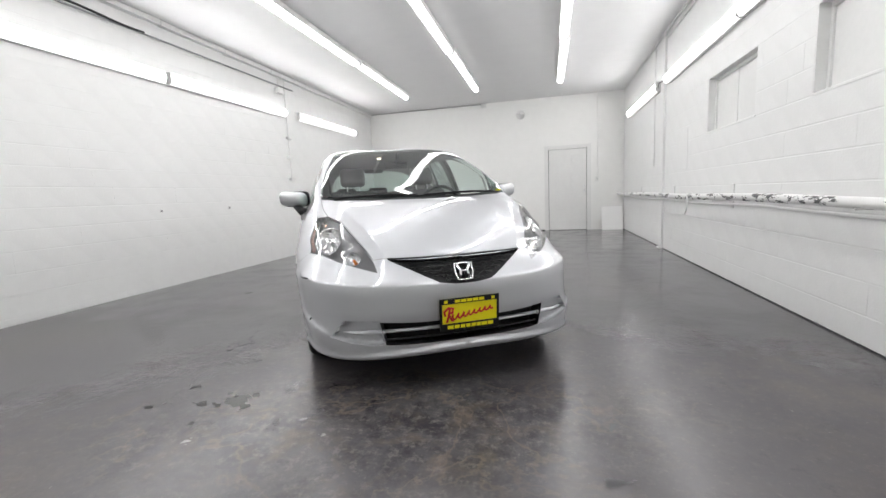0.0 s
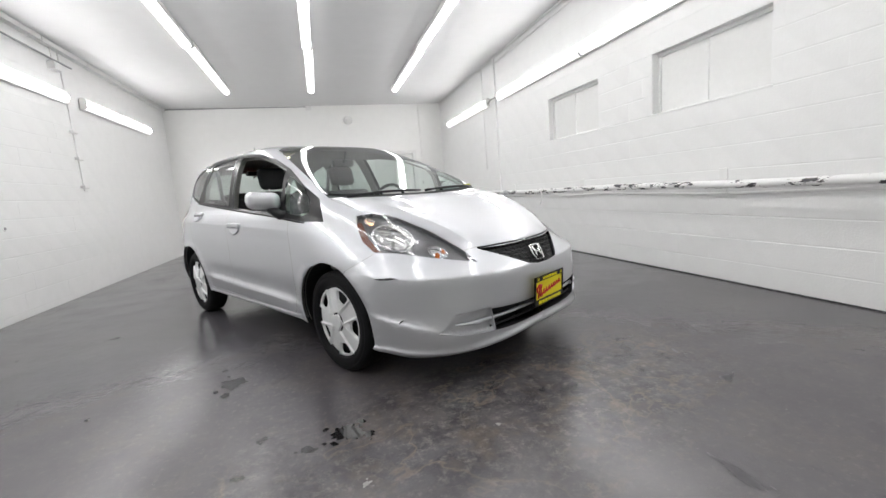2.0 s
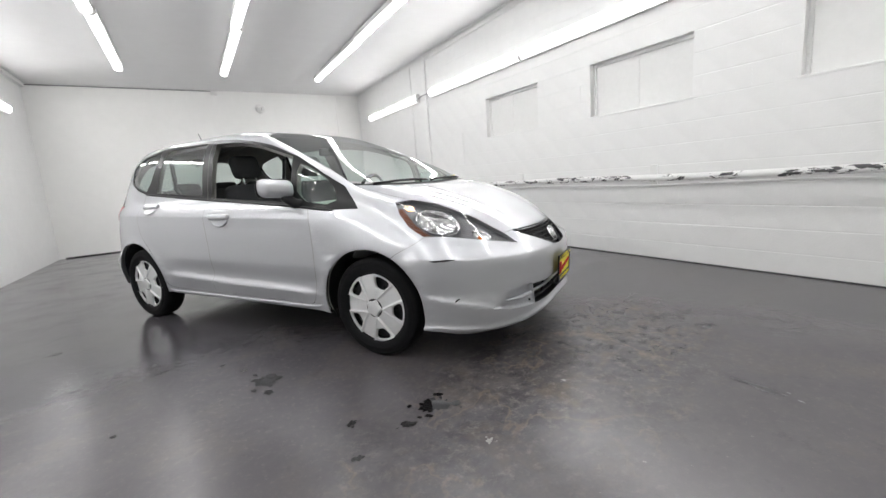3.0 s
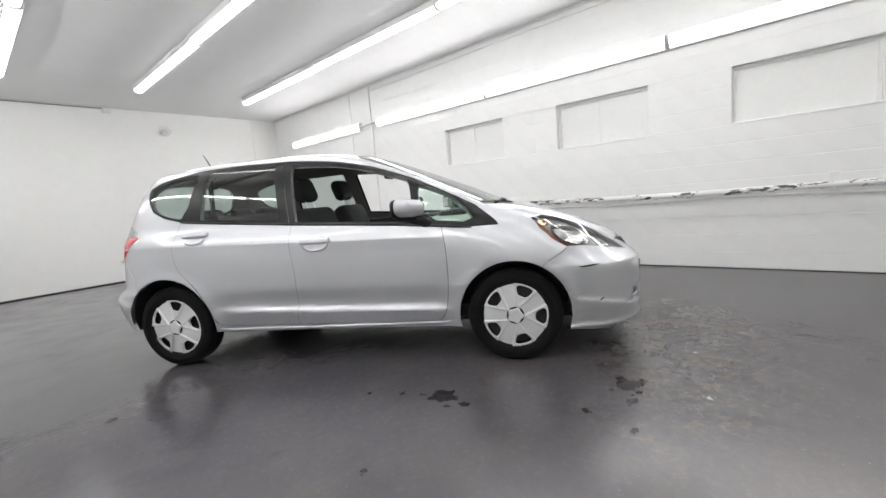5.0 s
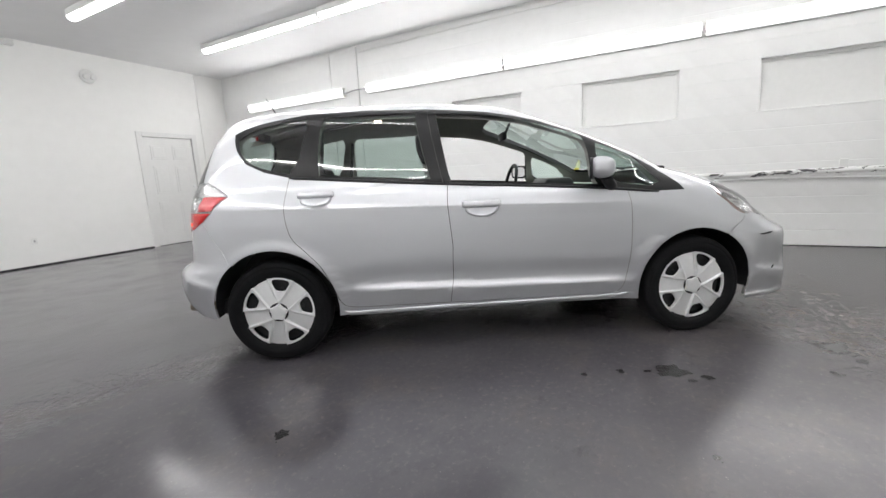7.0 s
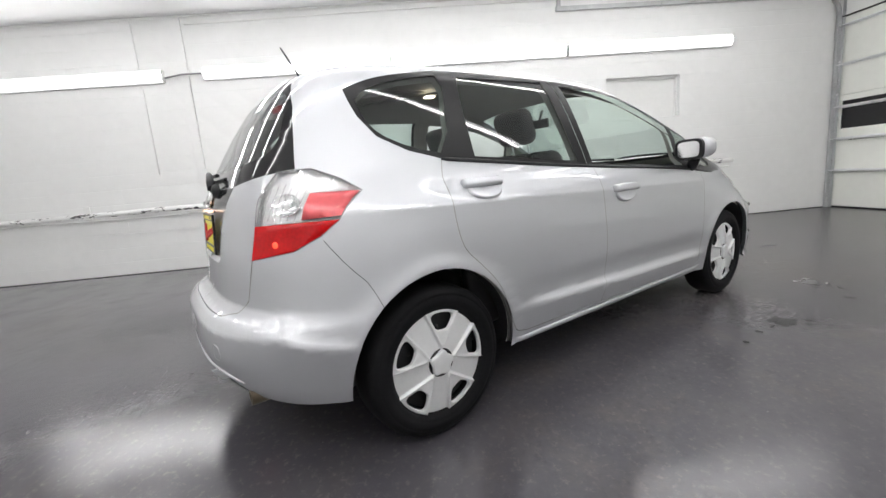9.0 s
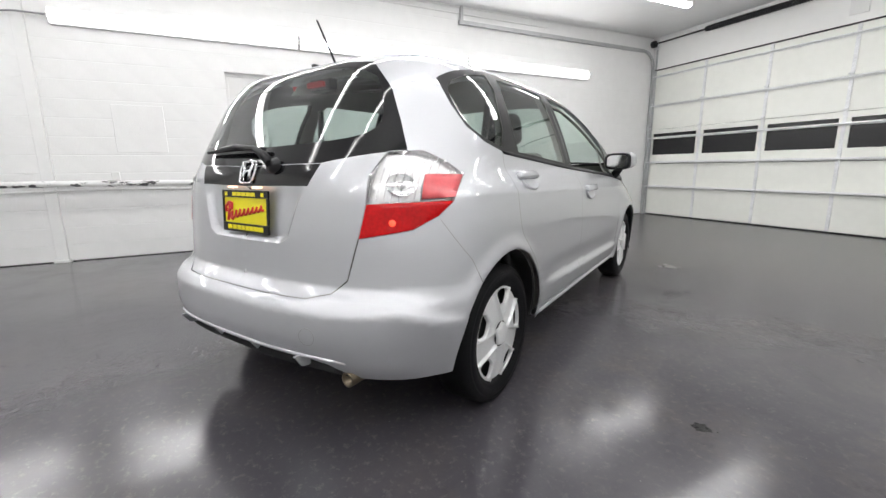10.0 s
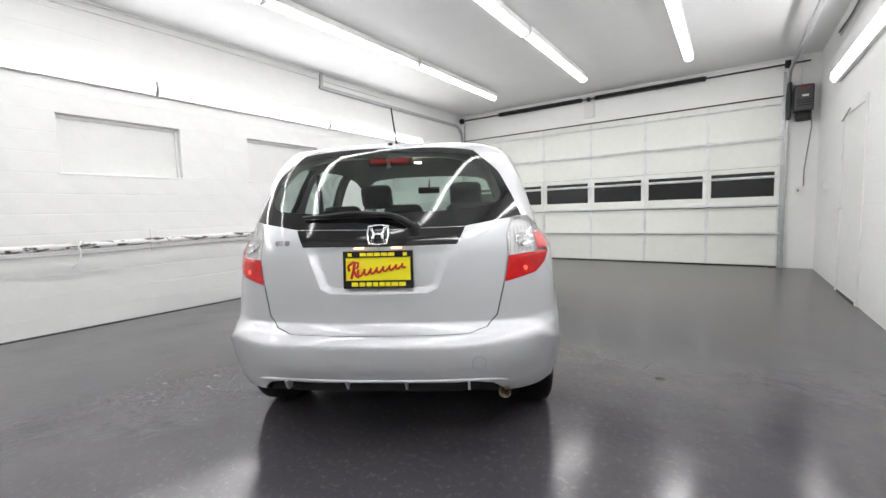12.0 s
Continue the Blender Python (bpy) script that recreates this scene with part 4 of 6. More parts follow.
OUT["valance"] = [(-3.235, .01, .374), (-3.20, -.42, .368), (-3.17, -.50, .352), (-3.13, -.545, .315), (-3.08, -.57, .25), (-2.9, -.5, .1), (-3.0, .01, .1)]
OUT["rear_bumper"] = BUMPER_SEAM + [(-2.95, -.71, .812)] + HATCH_SEAM[4:-1] + [(-3.195, .01, .565), (-3.0, .01, .1), (-2.7, -.7, .1)]
SEAMS = [FRONT_DOOR, REAR_DOOR, HOOD, FENDER_SEAM, BUMPER_SEAM, HATCH_SEAM[2:], S((-1.50, .998), (-1.562, 1.43))]
ORDER = ["wheel_f", "wheel_r", "seam", "quarter_glass_f", "window_f", "window_r", "quarter_glass_r", "black", "windshield", "cowl", "rear_glass", "rear_black", "garnish",
         "tail_red", "tail_amber", "tail_clear", "head_main", "head_turn", "head_marker", "head_amber", "headlight", "grille", "lower_grille", "fog_recess", "hood", "front_door", "rear_door", "front_bumper", "tailgate", "valance", "rear_bumper"]

edge = [(.80, .0, .192), (.74, -.35, .190), (.58, -.62, .188), (.36, -.80, .205), (-.36, -.81, .250), (-2.19, -.82, .268), (-2.86, -.82, .272), (-3.02, -.70, .274), (-3.12, -.55, .292), (-3.15, -.42, .325), (-3.17, .0, .338)]
rim = dense(edge, False, .04)
a0, a1 = math.atan2(rim[-1][1], rim[-1][0]) % (2 * math.pi), math.atan2(rim[0][1], rim[0][0])
arc = np.linspace(a0, a1, 150)[1:-1]
shell_edge = np.r_[rim, np.c_[np.cos(arc), np.sin(arc)] * math.pi / 2]
loops = {k: dense(v) for k, v in OUT.items()}
seam_loops = [band(s, .0011 if s is FENDER_SEAM or s is BUMPER_SEAM else .0027 if len(s) == 7 else .0019) for s in SEAMS]

verts, edges = [], []
for loop in [shell_edge, *loops.values(), *seam_loops]:
    n0 = len(verts)
    verts += [tuple(v) for v in loop]
    edges += [(n0 + k, n0 + (k + 1) % len(loop)) for k in range(len(loop))]
sill = [(x, z) for x in np.linspace(-2.05, -.44, 40) for z in (sill_line(x),)]
for line, ledge in [(S(*[(x, z + o) for x, z in sill]), 0) for o in (0, .013, .026)] + [(S(*[(x, shoulder_line(x) + o) for x in np.linspace(-2.7, .05, 60)]), 0) for o in (-.007, 0, .007)] + [([(x, y, z + o * w) for x, y, z in c], w) for k, (c, h, w, low, p, fade) in enumerate(CREASES) for o in ((0, .5, 1) if k < 3 else (-.12, 0, .12))]:
    q = dense(line, False, .03)
    q = q[inside(shell_edge, q)]
    n0 = len(verts)
    verts += [tuple(v) for v in q]
    edges += [(n0 + k, n0 + k + 1) for k in range(len(q) - 1)]
for z in (.535, .555, .568, .581, .596, .612):
    q = flat([(bend_r(z) + (tail(z) - bend_r(z)) * (1 - (abs(y) / half(z)) ** pow_r(z)) ** (1 / pow_r(z)), y, z) for y in np.linspace(.01, -.62, 26)])
    q = q[inside(shell_edge, q)]
    n0 = len(verts)
    verts += [tuple(v) for v in q]
    edges += [(n0 + k, n0 + k + 1) for k in range(len(q) - 1)]
for line in ([(-.34, .95), (-.265, .76), (-.22, .738), (.01, .738)], [(-.314, .95), (-.243, .778), (-.214, .762), (.01, .762)]):
    q = dense([(float(tail(z)), y, z) for y, z in line], False, .03)
    n0 = len(verts)
    verts += [tuple(v) for v in q]
    edges += [(n0 + k, n0 + k + 1) for k in range(len(q) - 1)]
GRID = .0205
gx, gy = np.meshgrid(np.arange(-1.6, 1.6, GRID), np.arange(-1.6, 1.6, GRID * .866))
gx[::2] += GRID / 2
grid = np.c_[gx.ravel(), gy.ravel()]
grid = grid[inside(shell_edge, grid)]
vs = np.array(verts)
ea, eb = vs[[e[0] for e in edges]], vs[[e[1] for e in edges]]
keep = np.ones(len(grid), bool)
for s in range(0, len(grid), 2000):
    g = grid[s:s + 2000, None]
    ab = (eb - ea)[None]
    t = np.clip(((g - ea) * ab).sum(-1) / ((ab ** 2).sum(-1) + 1e-15), 0, 1)
    keep[s:s + 2000] = np.linalg.norm(g - ea - ab * t[..., None], axis=-1).min(1) > .0085
verts += [tuple(v) for v in grid[keep]]
from mathutils.geometry import delaunay_2d_cdt
cv, ce, cf, *rest = delaunay_2d_cdt([Vector(v) for v in verts], edges, [], 0, 1e-6)
CHART = np.array([(v.x, v.y) for v in cv])
rr = np.hypot(*CHART.T)
far = rr > math.pi / 2 - 1e-4
CHART[far] *= (math.pi / 2 / rr[far])[:, None]
FACES = np.array([f[:] for f in cf])
cent = CHART[FACES].mean(1)
REGION = np.full(len(FACES), "body_shell", object)
REGION[~inside(shell_edge, cent)] = "none"
free = REGION == "body_shell"
for k in ORDER:
    hit = np.zeros(len(cent), bool)
    for loop in (seam_loops if k == "seam" else [loops[k]]):
        hit |= inside(loop, cent)
    REGION[free & hit] = k
    free &= ~hit
PLACE, NORMAL = lift(CHART), normals(CHART)
PLACE[far, 1] = 0
NORMAL[far, 1] = 0
NORMAL /= np.linalg.norm(NORMAL, axis=1)[:, None] + 1e-12
push = np.zeros(len(PLACE))
for line, high, ledge, low, sharp, fade in CREASES:
    d, up = near_line(PLACE, line)
    ends = 1
    if fade:
        ends = np.clip((PLACE[:, 0] - min(p[0] for p in line) + .02) / .08, 0, 1)
    if fade == "both":
        ends = ends * np.clip((max(p[0] for p in line) - PLACE[:, 0] + .02) / .08, 0, 1)
    push += high * ends * np.where(up >= 0, np.clip(1 - d / ledge, 0, 1), np.clip(1 - d / low, 0, 1)) ** sharp
dent = np.full(len(PLACE), 1.0)
hollow = [(.34, .96), (.265, .76), (.22, .738), (-.22, .738), (-.265, .76), (-.34, .96)]
for (y0, z0), (y1, z1) in zip(hollow, hollow[1:]):
    nrm = np.array([z1 - z0, -(y1 - y0)]) / math.hypot(y1 - y0, z1 - z0)
    dent = np.minimum(dent, np.clip(((PLACE[:, 1] - y0) * nrm[0] + (PLACE[:, 2] - z0) * nrm[1]) / .024, 0, 1))
push -= .021 * dent * (PLACE[:, 0] < -2.9) * (PLACE[:, 2] < .943)
SMOOTH = NORMAL
PLACE = PLACE + SMOOTH * push[:, None]
PLACE[far, 1] = 0
turned = np.zeros_like(PLACE)
tri = PLACE[FACES]
fn = np.cross(tri[:, 1] - tri[:, 0], tri[:, 2] - tri[:, 0])
fn *= np.sign((fn * SMOOTH[FACES].mean(1)).sum(1))[:, None]
for k in range(3):
    np.add.at(turned, FACES[:, k], fn)
turned[far, 1] = 0
turned /= np.linalg.norm(turned, axis=1)[:, None] + 1e-15
bent = np.zeros(len(PLACE), bool)
bent[np.unique(FACES[(np.abs(push)[FACES] > 1e-5).any(1)])] = True
NORMAL = np.where(bent[:, None], turned, SMOOTH)
# the front wings and the rear quarters shade as one even sweep
x, y, z = PLACE.T
soft = ((x > -.42) & (x < .50) & (z > .62) & (z < 1.06) & (y < -.50)) | ((x < -2.40) & (z > .90) & (z < 1.47))
links = np.r_[FACES[:, :2], FACES[:, 1:], FACES[:, [2, 0]]]
for _ in range(14):
    total = NORMAL.copy()
    for a, b in ((0, 1), (1, 0)):
        np.add.at(total, links[:, a], NORMAL[links[:, b]])
    total[far, 1] = 0
    total /= np.linalg.norm(total, axis=1)[:, None] + 1e-15
    NORMAL = np.where(soft[:, None], total, NORMAL)


# the windscreen is flatter than the body round it
glass = np.unique(FACES[np.isin(REGION, ["windshield"])])
NORMAL[glass] = NORMAL[glass] * [1, .55, 1]
NORMAL[glass] /= np.linalg.norm(NORMAL[glass], axis=1)[:, None]


def panel(name, regions, mat, parent, sides="both", depth=0.0, skirt=0.0, label=""):
    """A panel of the skin: the right half, the left half, or both joined; set in by depth, with a rim of skirt."""
    f = FACES[np.isin(REGION, regions)]
    used, inv = np.unique(f, return_inverse=True)
    f = inv.reshape(-1, 3)
    p, nn = PLACE[used] - NORMAL[used] * depth, NORMAL[used]
    tri = p[f]
    wrong = (np.cross(tri[:, 1] - tri[:, 0], tri[:, 2] - tri[:, 0]) * nn[f].mean(1)).sum(1) < 0
    f = np.where(wrong[:, None], f[:, ::-1], f)
    if skirt:
        e = np.sort(np.r_[f[:, :2], f[:, 1:], f[:, [2, 0]]], 1)
        u, c = np.unique(e, axis=0, return_counts=True)
        u = u[(c == 1)]
        u = u[~((np.abs(p[u[:, 0], 1]) < 1e-3) & (np.abs(p[u[:, 1], 1]) < 1e-3))]
        n0 = len(p)
        p, nn = np.r_[p, p + nn * skirt], np.r_[nn, nn]
        f = np.r_[f, np.c_[u[:, 0], u[:, 1], u[:, 1] + n0], np.c_[u[:, 0], u[:, 1] + n0, u[:, 0] + n0]]
    flip = np.array([1, -1, 1])
    if sides == "left":
        p, nn, f = p * flip, nn * flip, f[:, ::-1]
    if sides == "both":
        twin = np.arange(len(p)) + len(p)
        mid_line = np.abs(p[:, 1]) < 1e-3
        twin[mid_line] = np.arange(len(p))[mid_line]
        p, nn, f = np.r_[p, p * flip], np.r_[nn, nn * flip], np.r_[f, twin[f][:, ::-1]]
    me = bpy.data.meshes.new(name)
    me.from_pydata(p.tolist(), [], f.tolist())
    me.polygons.foreach_set("use_smooth", [True] * len(me.polygons))
    me.validate()
    if not skirt:
        me.normals_split_custom_set_from_vertices(nn.tolist())
    me.materials.append(mat)
    ob = new(name, me)
    ob.parent = parent
    return tagged(ob, label)


PAINT = material("silver metallic paint", (.555, .565, .592), .42, .60, coat=1.0, vary=.02, scale=900, bump=.010, bump_scale=2500)
PAINT.node_tree.nodes["Principled BSDF"].inputs["Coat IOR"].default_value = 1.65
GLASS = window_glass("green tinted glass", (.86, 1.0, .94), .86)
DARKGLASS = window_glass("privacy tint glass", (.90, 1.0, .96), .74)
GLOSSBLACK = material("gloss black", (.008, .008, .009), .08, vary=.1, scale=30)
TRIM = material("satin black trim", (.012, .012, .013), .32, vary=.1, scale=30, bump=.03, bump_scale=400)
CHROME = material("chrome", (.82, .82, .83), .07, 1.0)
RUBBER = material("tyre rubber", (.008, .008, .009), .7, vary=.25, scale=14, bump=.08, bump_scale=90)
COVER = material("silver plastic", (.74, .745, .75), .34, .25, vary=.05, scale=30, coat=.3)
RED = material("red lens", (.36, .002, .005), .25, coat=.12, vary=.40, scale=12, bump=.10, bump_scale=70)
RED.node_tree.nodes["Principled BSDF"].inputs["Specular IOR Level"].default_value = .25
RED.node_tree.nodes["Principled BSDF"].inputs["Emission Color"].default_value = (1, .02, .015, 1)
RED.node_tree.nodes["Principled BSDF"].inputs["Emission Strength"].default_value = .10
LIT_RED = glowing("lit tail bulb", (1, .10, .04), 1.0)
LIT_RED.node_tree.nodes["Principled BSDF"].inputs["Base Color"].default_value = (.55, .03, .02, 1)
LIT_AMBER = glowing("lit marker bulb", (1, .45, .12), 2.2)
LIT_WARM = glowing("lit plate lamp", (1, .50, .25), 1.4)
LIT_DOME = glowing("lit dome lamp", (1, .80, .62), 6.0)
PINK = material("red reflex lens", (.70, .10, .11), .30, coat=.4, vary=.10, scale=70)
AMBER = material("amber lens", (.80, .20, .02), .12, coat=1.0)
PINKAMBER = material("amber reflex lens", (.20, .075, .045), .22, coat=.6, vary=.12, scale=70)
CLEAR = window_glass("clear lens", (1, 1, 1), .95)
SILVERLAMP = material("lamp reflector", (.86, .86, .87), .10, 1.0, vary=.05, scale=40, bump=.05, bump_scale=45)
TAILWHITE = material("tail lamp reflector", (.86, .86, .87), .26, .35, vary=.08, scale=40, bump=.15, bump_scale=60)
LAMPGREY = material("lamp bezel", (.19, .19, .20), .28, .7, vary=.08, scale=30)
DASH = material("pale grey dashboard plastic", (.40, .41, .37), .6, vary=.06, scale=20, bump=.05, bump_scale=300)
FABRIC = material("grey seat fabric", (.025, .025, .028), .9, vary=.2, scale=60, bump=.2, bump_scale=500)
LINING = material("light headliner", (.30, .30, .28), .9, vary=.06, scale=20)
PLATEYELLOW = material("yellow plate", (.86, .76, .01), .4, vary=.03, scale=20)
PLATERED = material("red print", (.55, .02, .02), .4)
for dull, level in ((RUBBER, .15), (BLACK, .25), (TRIM, .25)):
    dull.node_tree.nodes["Principled BSDF"].inputs["Specular IOR Level"].default_value = level
BRASS = material("burnt exhaust steel", (.14, .115, .08), .35, .8, vary=.3, scale=30)

car = thing("car", pose(-0.840, 3.413, 0, 0, 0, -60.0), "silver five-door hatchback with front windows down on a dark floor", "car")
body = panel("body_shell", ["body_shell"], PAINT, car, label="silver metallic body shell with roof and pillars")
panel("seam", ["seam"], BLACK, body, depth=.006)
lining = panel("interior_lining", ["body_shell", "seam", "black", "rear_black", "garnish", "front_door", "rear_door", "tailgate", "cowl", "hood"], LINING, car, depth=.035, label="pale fabric lining of the cabin")
hood = panel("hood", ["hood"], PAINT, car)
cowl = panel("cowl", ["cowl"], BLACK, car, depth=.012, label="black plastic cowl below the windscreen")
fbump = panel("front_bumper", ["front_bumper"], PAINT, car, label="silver front bumper with a scraped corner")
rbump = panel("rear_bumper", ["rear_bumper"], PAINT, car)
gate = panel("tailgate", ["tailgate"], PAINT, car)
rear_black = panel("rear_window", ["rear_black"], GLOSSBLACK, gate, label="black-bordered rear window")
panel("pane", ["rear_glass"], DARKGLASS, rear_black, label="tinted rear glass")
garnish = panel("garnish", ["garnish"], GLOSSBLACK, gate, label="gloss black tailgate strip")
panel("windshield", ["windshield"], GLASS, car)
valance = panel("valance", ["valance"], BLACK, rbump, depth=.06, skirt=.06)
lower = panel("lower_grille", ["lower_grille"], BLACK, fbump, depth=.07, skirt=.07)
grille = panel("grille", ["grille"], BLACK, fbump, depth=.022, skirt=.022, label="black honeycomb grille")
for hand in ("right", "left"):
    flip = -1 if hand == "right" else 1
    panel("fog_lamp_recess", ["fog_recess"], PAINT, fbump, hand, depth=.032, skirt=.032)
    door = panel("front_door", ["front_door"], PAINT, car, hand)
    back = panel("rear_door", ["rear_door"], PAINT, car, hand)
    panel("window_trim", ["black"], TRIM, car, hand, label="satin black pillars and window frames")
    panel("window", ["window_r"], DARKGLASS, back, hand, depth=.004)
    panel("quarter_window", ["quarter_glass_f"], GLASS, car, hand, depth=.004)
    panel("quarter_window", ["quarter_glass_r"], DARKGLASS, car, hand, depth=.004)
    lamp = panel("tail_lamp", ["tail_clear"], CLEAR, car, hand, depth=-.004, skirt=-.004, label="red and clear tail lamp")
    panel("reflector", ["tail_clear"], TAILWHITE, lamp, hand, depth=.018, skirt=.018)
    panel("red_lens", ["tail_red"], RED, lamp, hand, depth=-.004, skirt=-.006)
    for at, r in (((-2.985, -.655, .826), .014),):
        c, t, u, n = lamp_frame(at)
        c, aim = c + n * .0045, Vector((n.x, -flip * n.y, n.z))
        part("lit_bulb", lathe([(0, .004), (r * .6, .003), (r, -.004)], 18, Matrix.Translation((c.x, -flip * c.y, c.z)) @ aim.to_track_quat("Z", "Y").to_matrix().to_4x4()), LIT_RED, lamp, "glowing bulb behind the red lens")
    gasket = [tuple(p * np.array([1, flip * -1, 1])) for p in lift(dense(OUT["tail_clear"][:5] + OUT["tail_red"][2:] + OUT["tail_clear"][-2:], True, .03))]
    part("gasket", tube(gasket, .0028, 6, True), GREY, lamp)
    c, t, u, n = lamp_frame((-2.945, -.665, .955))
    m = Matrix.Diagonal((1, 1 if hand == "right" else -1, 1, 1)) @ Matrix.Translation(c - n * .012) @ Matrix(((*t * .050, 0), (*u * .038, 0), (*n, 0), (0, 0, 0, 1))).transposed()
    bowl = part("lamp_bowl", lathe([(1.06, -.004), (1.04, .003), (1.0, .003), (.85, -.002), (.5, -.005), (0, -.0055)], 28, m), SILVERLAMP, lamp)
    part("bulb", lathe([(.30, -.006), (.28, .003), (.15, .006), (0, .007)], 16, m), TAILWHITE, bowl)
    for k in range(9):
        at = [lift(flat([(-3.015 + .019 * k + .05 * q, -.585 - .018 * k, .90 + q * (.10 + .004 * k))]))[0] for q in (0, .5, 1)]
        part("lens_rib", tube([(p[0] * 1.0, p[1] * -flip, p[2]) for p in at], .0022, 5), CLEAR, lamp)
    panel("reflex_lens", ["tail_amber"], PINK, lamp, hand, depth=-.004, skirt=-.006)
    lens = ["headlight", "head_amber", *BOWLS]
    head = panel("headlight", lens, CLEAR, car, hand, depth=-.002, label="swept-back headlight with clear lens")
    panel("housing", lens, LAMPGREY, head, hand, depth=.090, skirt=.090)
    panel("bezel", ["headlight"], LAMPGREY, head, hand, depth=.024, label="smoke grey bezel")
    panel("side_reflector", ["head_amber"], PINKAMBER, head, hand, depth=.006, label="amber side reflector")
    mirror = Matrix.Diagonal((1, -1 if hand == "left" else 1, 1, 1))
    for name, ((c, t, u, n), a, b) in BOWLS.items():
        m = mirror @ Matrix.Translation(c - n * .023) @ Matrix(((*t * a, 0), (*u * b, 0), (*n, 0), (0, 0, 0, 1))).transposed()
        deep = .06 if name == "head_main" else .035
        bowl = part({"head_main": "reflector_bowl", "head_turn": "turn_signal", "head_marker": "side_marker"}[name], lathe([(1.03, .001), (1.0, .001), (.97, -deep * .12), (.85, -deep * .42), (.65, -deep * .72), (.40, -deep * .92), (.15, -deep), (0, -deep)], 40, m), SILVERLAMP, head, "bright mirror reflector")
        r = .30 if name == "head_main" else .24
        if name == "head_main":
            part("bulb_shield", lathe([(r * .62, -deep), (r * .62, -deep * .45), (r * .55, -deep * .38), (0, -deep * .36)], 24, m @ Matrix.Translation((-.18, 0, 0))), CHROME, bowl)
            part("reflector_rib", lathe([(.56, -deep * .78), (.58, -deep * .66), (.60, -deep * .75)], 32, m), SILVERLAMP, bowl)
        else:
            part("bulb", lathe([(r, -deep * .95), (r, -deep * .5), (r * .7, -deep * .28), (0, -deep * .22)], 20, m), LIT_AMBER if name == "head_marker" else AMBER, bowl, "amber bulb")

# doors' rubber window rail
for flip in (-1, 1):
    rail = [(p[0], p[1] * -flip, p[2]) for p in S(*[(x, z - .005) for x, z in flowing(BELT + [(-2.375, 1.073)], 3)])]
    part("window_rail", tube(rail, [.004] + [.008] * (len(rail) - 2) + [.003], 8), BLACK, car)

# handles
for flip in (-1, 1):
    for x0, x1, z in ((-1.40, -1.18, .856), (-2.325, -2.12, .950)):
        y = side((x0 + x1) / 2, z)[1] * -flip
        xc, hl = (x0 + x1) / 2, (x1 - x0) / 2
        slope = math.atan((side(xc, z + .035)[1] - side(xc, z - .035)[1]) / .07)
        at = Matrix.Translation((xc, y, z)) @ Matrix.Rotation(flip * slope, 4, "X")
        cup = part("door_handle", lathe([(0, .0005), (.55, .001), (.80, .003), (.93, .0055), (1, -.004)], 36, at @ Matrix.Translation((0, .003 * flip, -.012)) @ Matrix.Rotation(-math.pi / 2 * flip, 4, "X") @ Matrix.Diagonal((hl * .86, .047, 1, 1))), PAINT, car)
        grip = boxy(-hl, -.014, -.020, hl, .014, .020, bevel=.0125, seg=4, m=at @ Matrix.Translation((0, .015 * flip, .012)) @ Matrix.Rotation(flip * .10, 4, "X"))
        for v in grip.verts:
            v.co.y -= flip * .012 * ((v.co.x - xc) / hl) ** 4
        part("grip", tidy(grip, True), PAINT, cup)

# door mirrors
for flip in (-1, 1):
    bm = bmesh.new()
    put_box(bm, -.058, -.115, -.062, .066, .115, .062, .048, 5)
    for v in bm.verts:
        if v.co.x > -.05:
            v.co.y *= 1 - .28 * (v.co.x + .05) / .14
            v.co.z *= 1 - .22 * (v.co.x + .05) / .14
        v.co.z += .012 * v.co.y / .115 * flip
    m = Matrix.Translation((-.605, flip * .895, 1.035)) @ Matrix.Rotation(flip * .46, 4, "Z")
    bmesh.ops.transform(bm, matrix=m, verts=bm.verts)
    cap = part("door_mirror", tidy(bm, True), PAINT, car, "silver door mirror on a black foot")
    oval = [(.104 * math.copysign(abs(math.cos(k)) ** .5, math.cos(k)), .056 * math.copysign(abs(math.sin(k)) ** .5, math.sin(k))) for k in np.linspace(0, 2 * math.pi, 36, endpoint=False)]
    stand = m @ Matrix(((0, 0, -1, -.048), (1, 0, 0, 0), (0, 1, 0, 0), (0, 0, 0, 1)))
    part("mirror_rim", prism([(x * 1.06, y * 1.08) for x, y in oval], .016, stand), BLACK, cap)
    part("mirror_face", prism([(x * .86, y * .82) for x, y in oval], .003, stand @ Matrix.Translation((0, 0, .0145))), CHROME, cap)
    part("foot", tube([(-.50, flip * .775, .925), (-.53, flip * .83, .935), (-.58, flip * .87, .985)], [.036, .032, .030], 10), BLACK, cap)

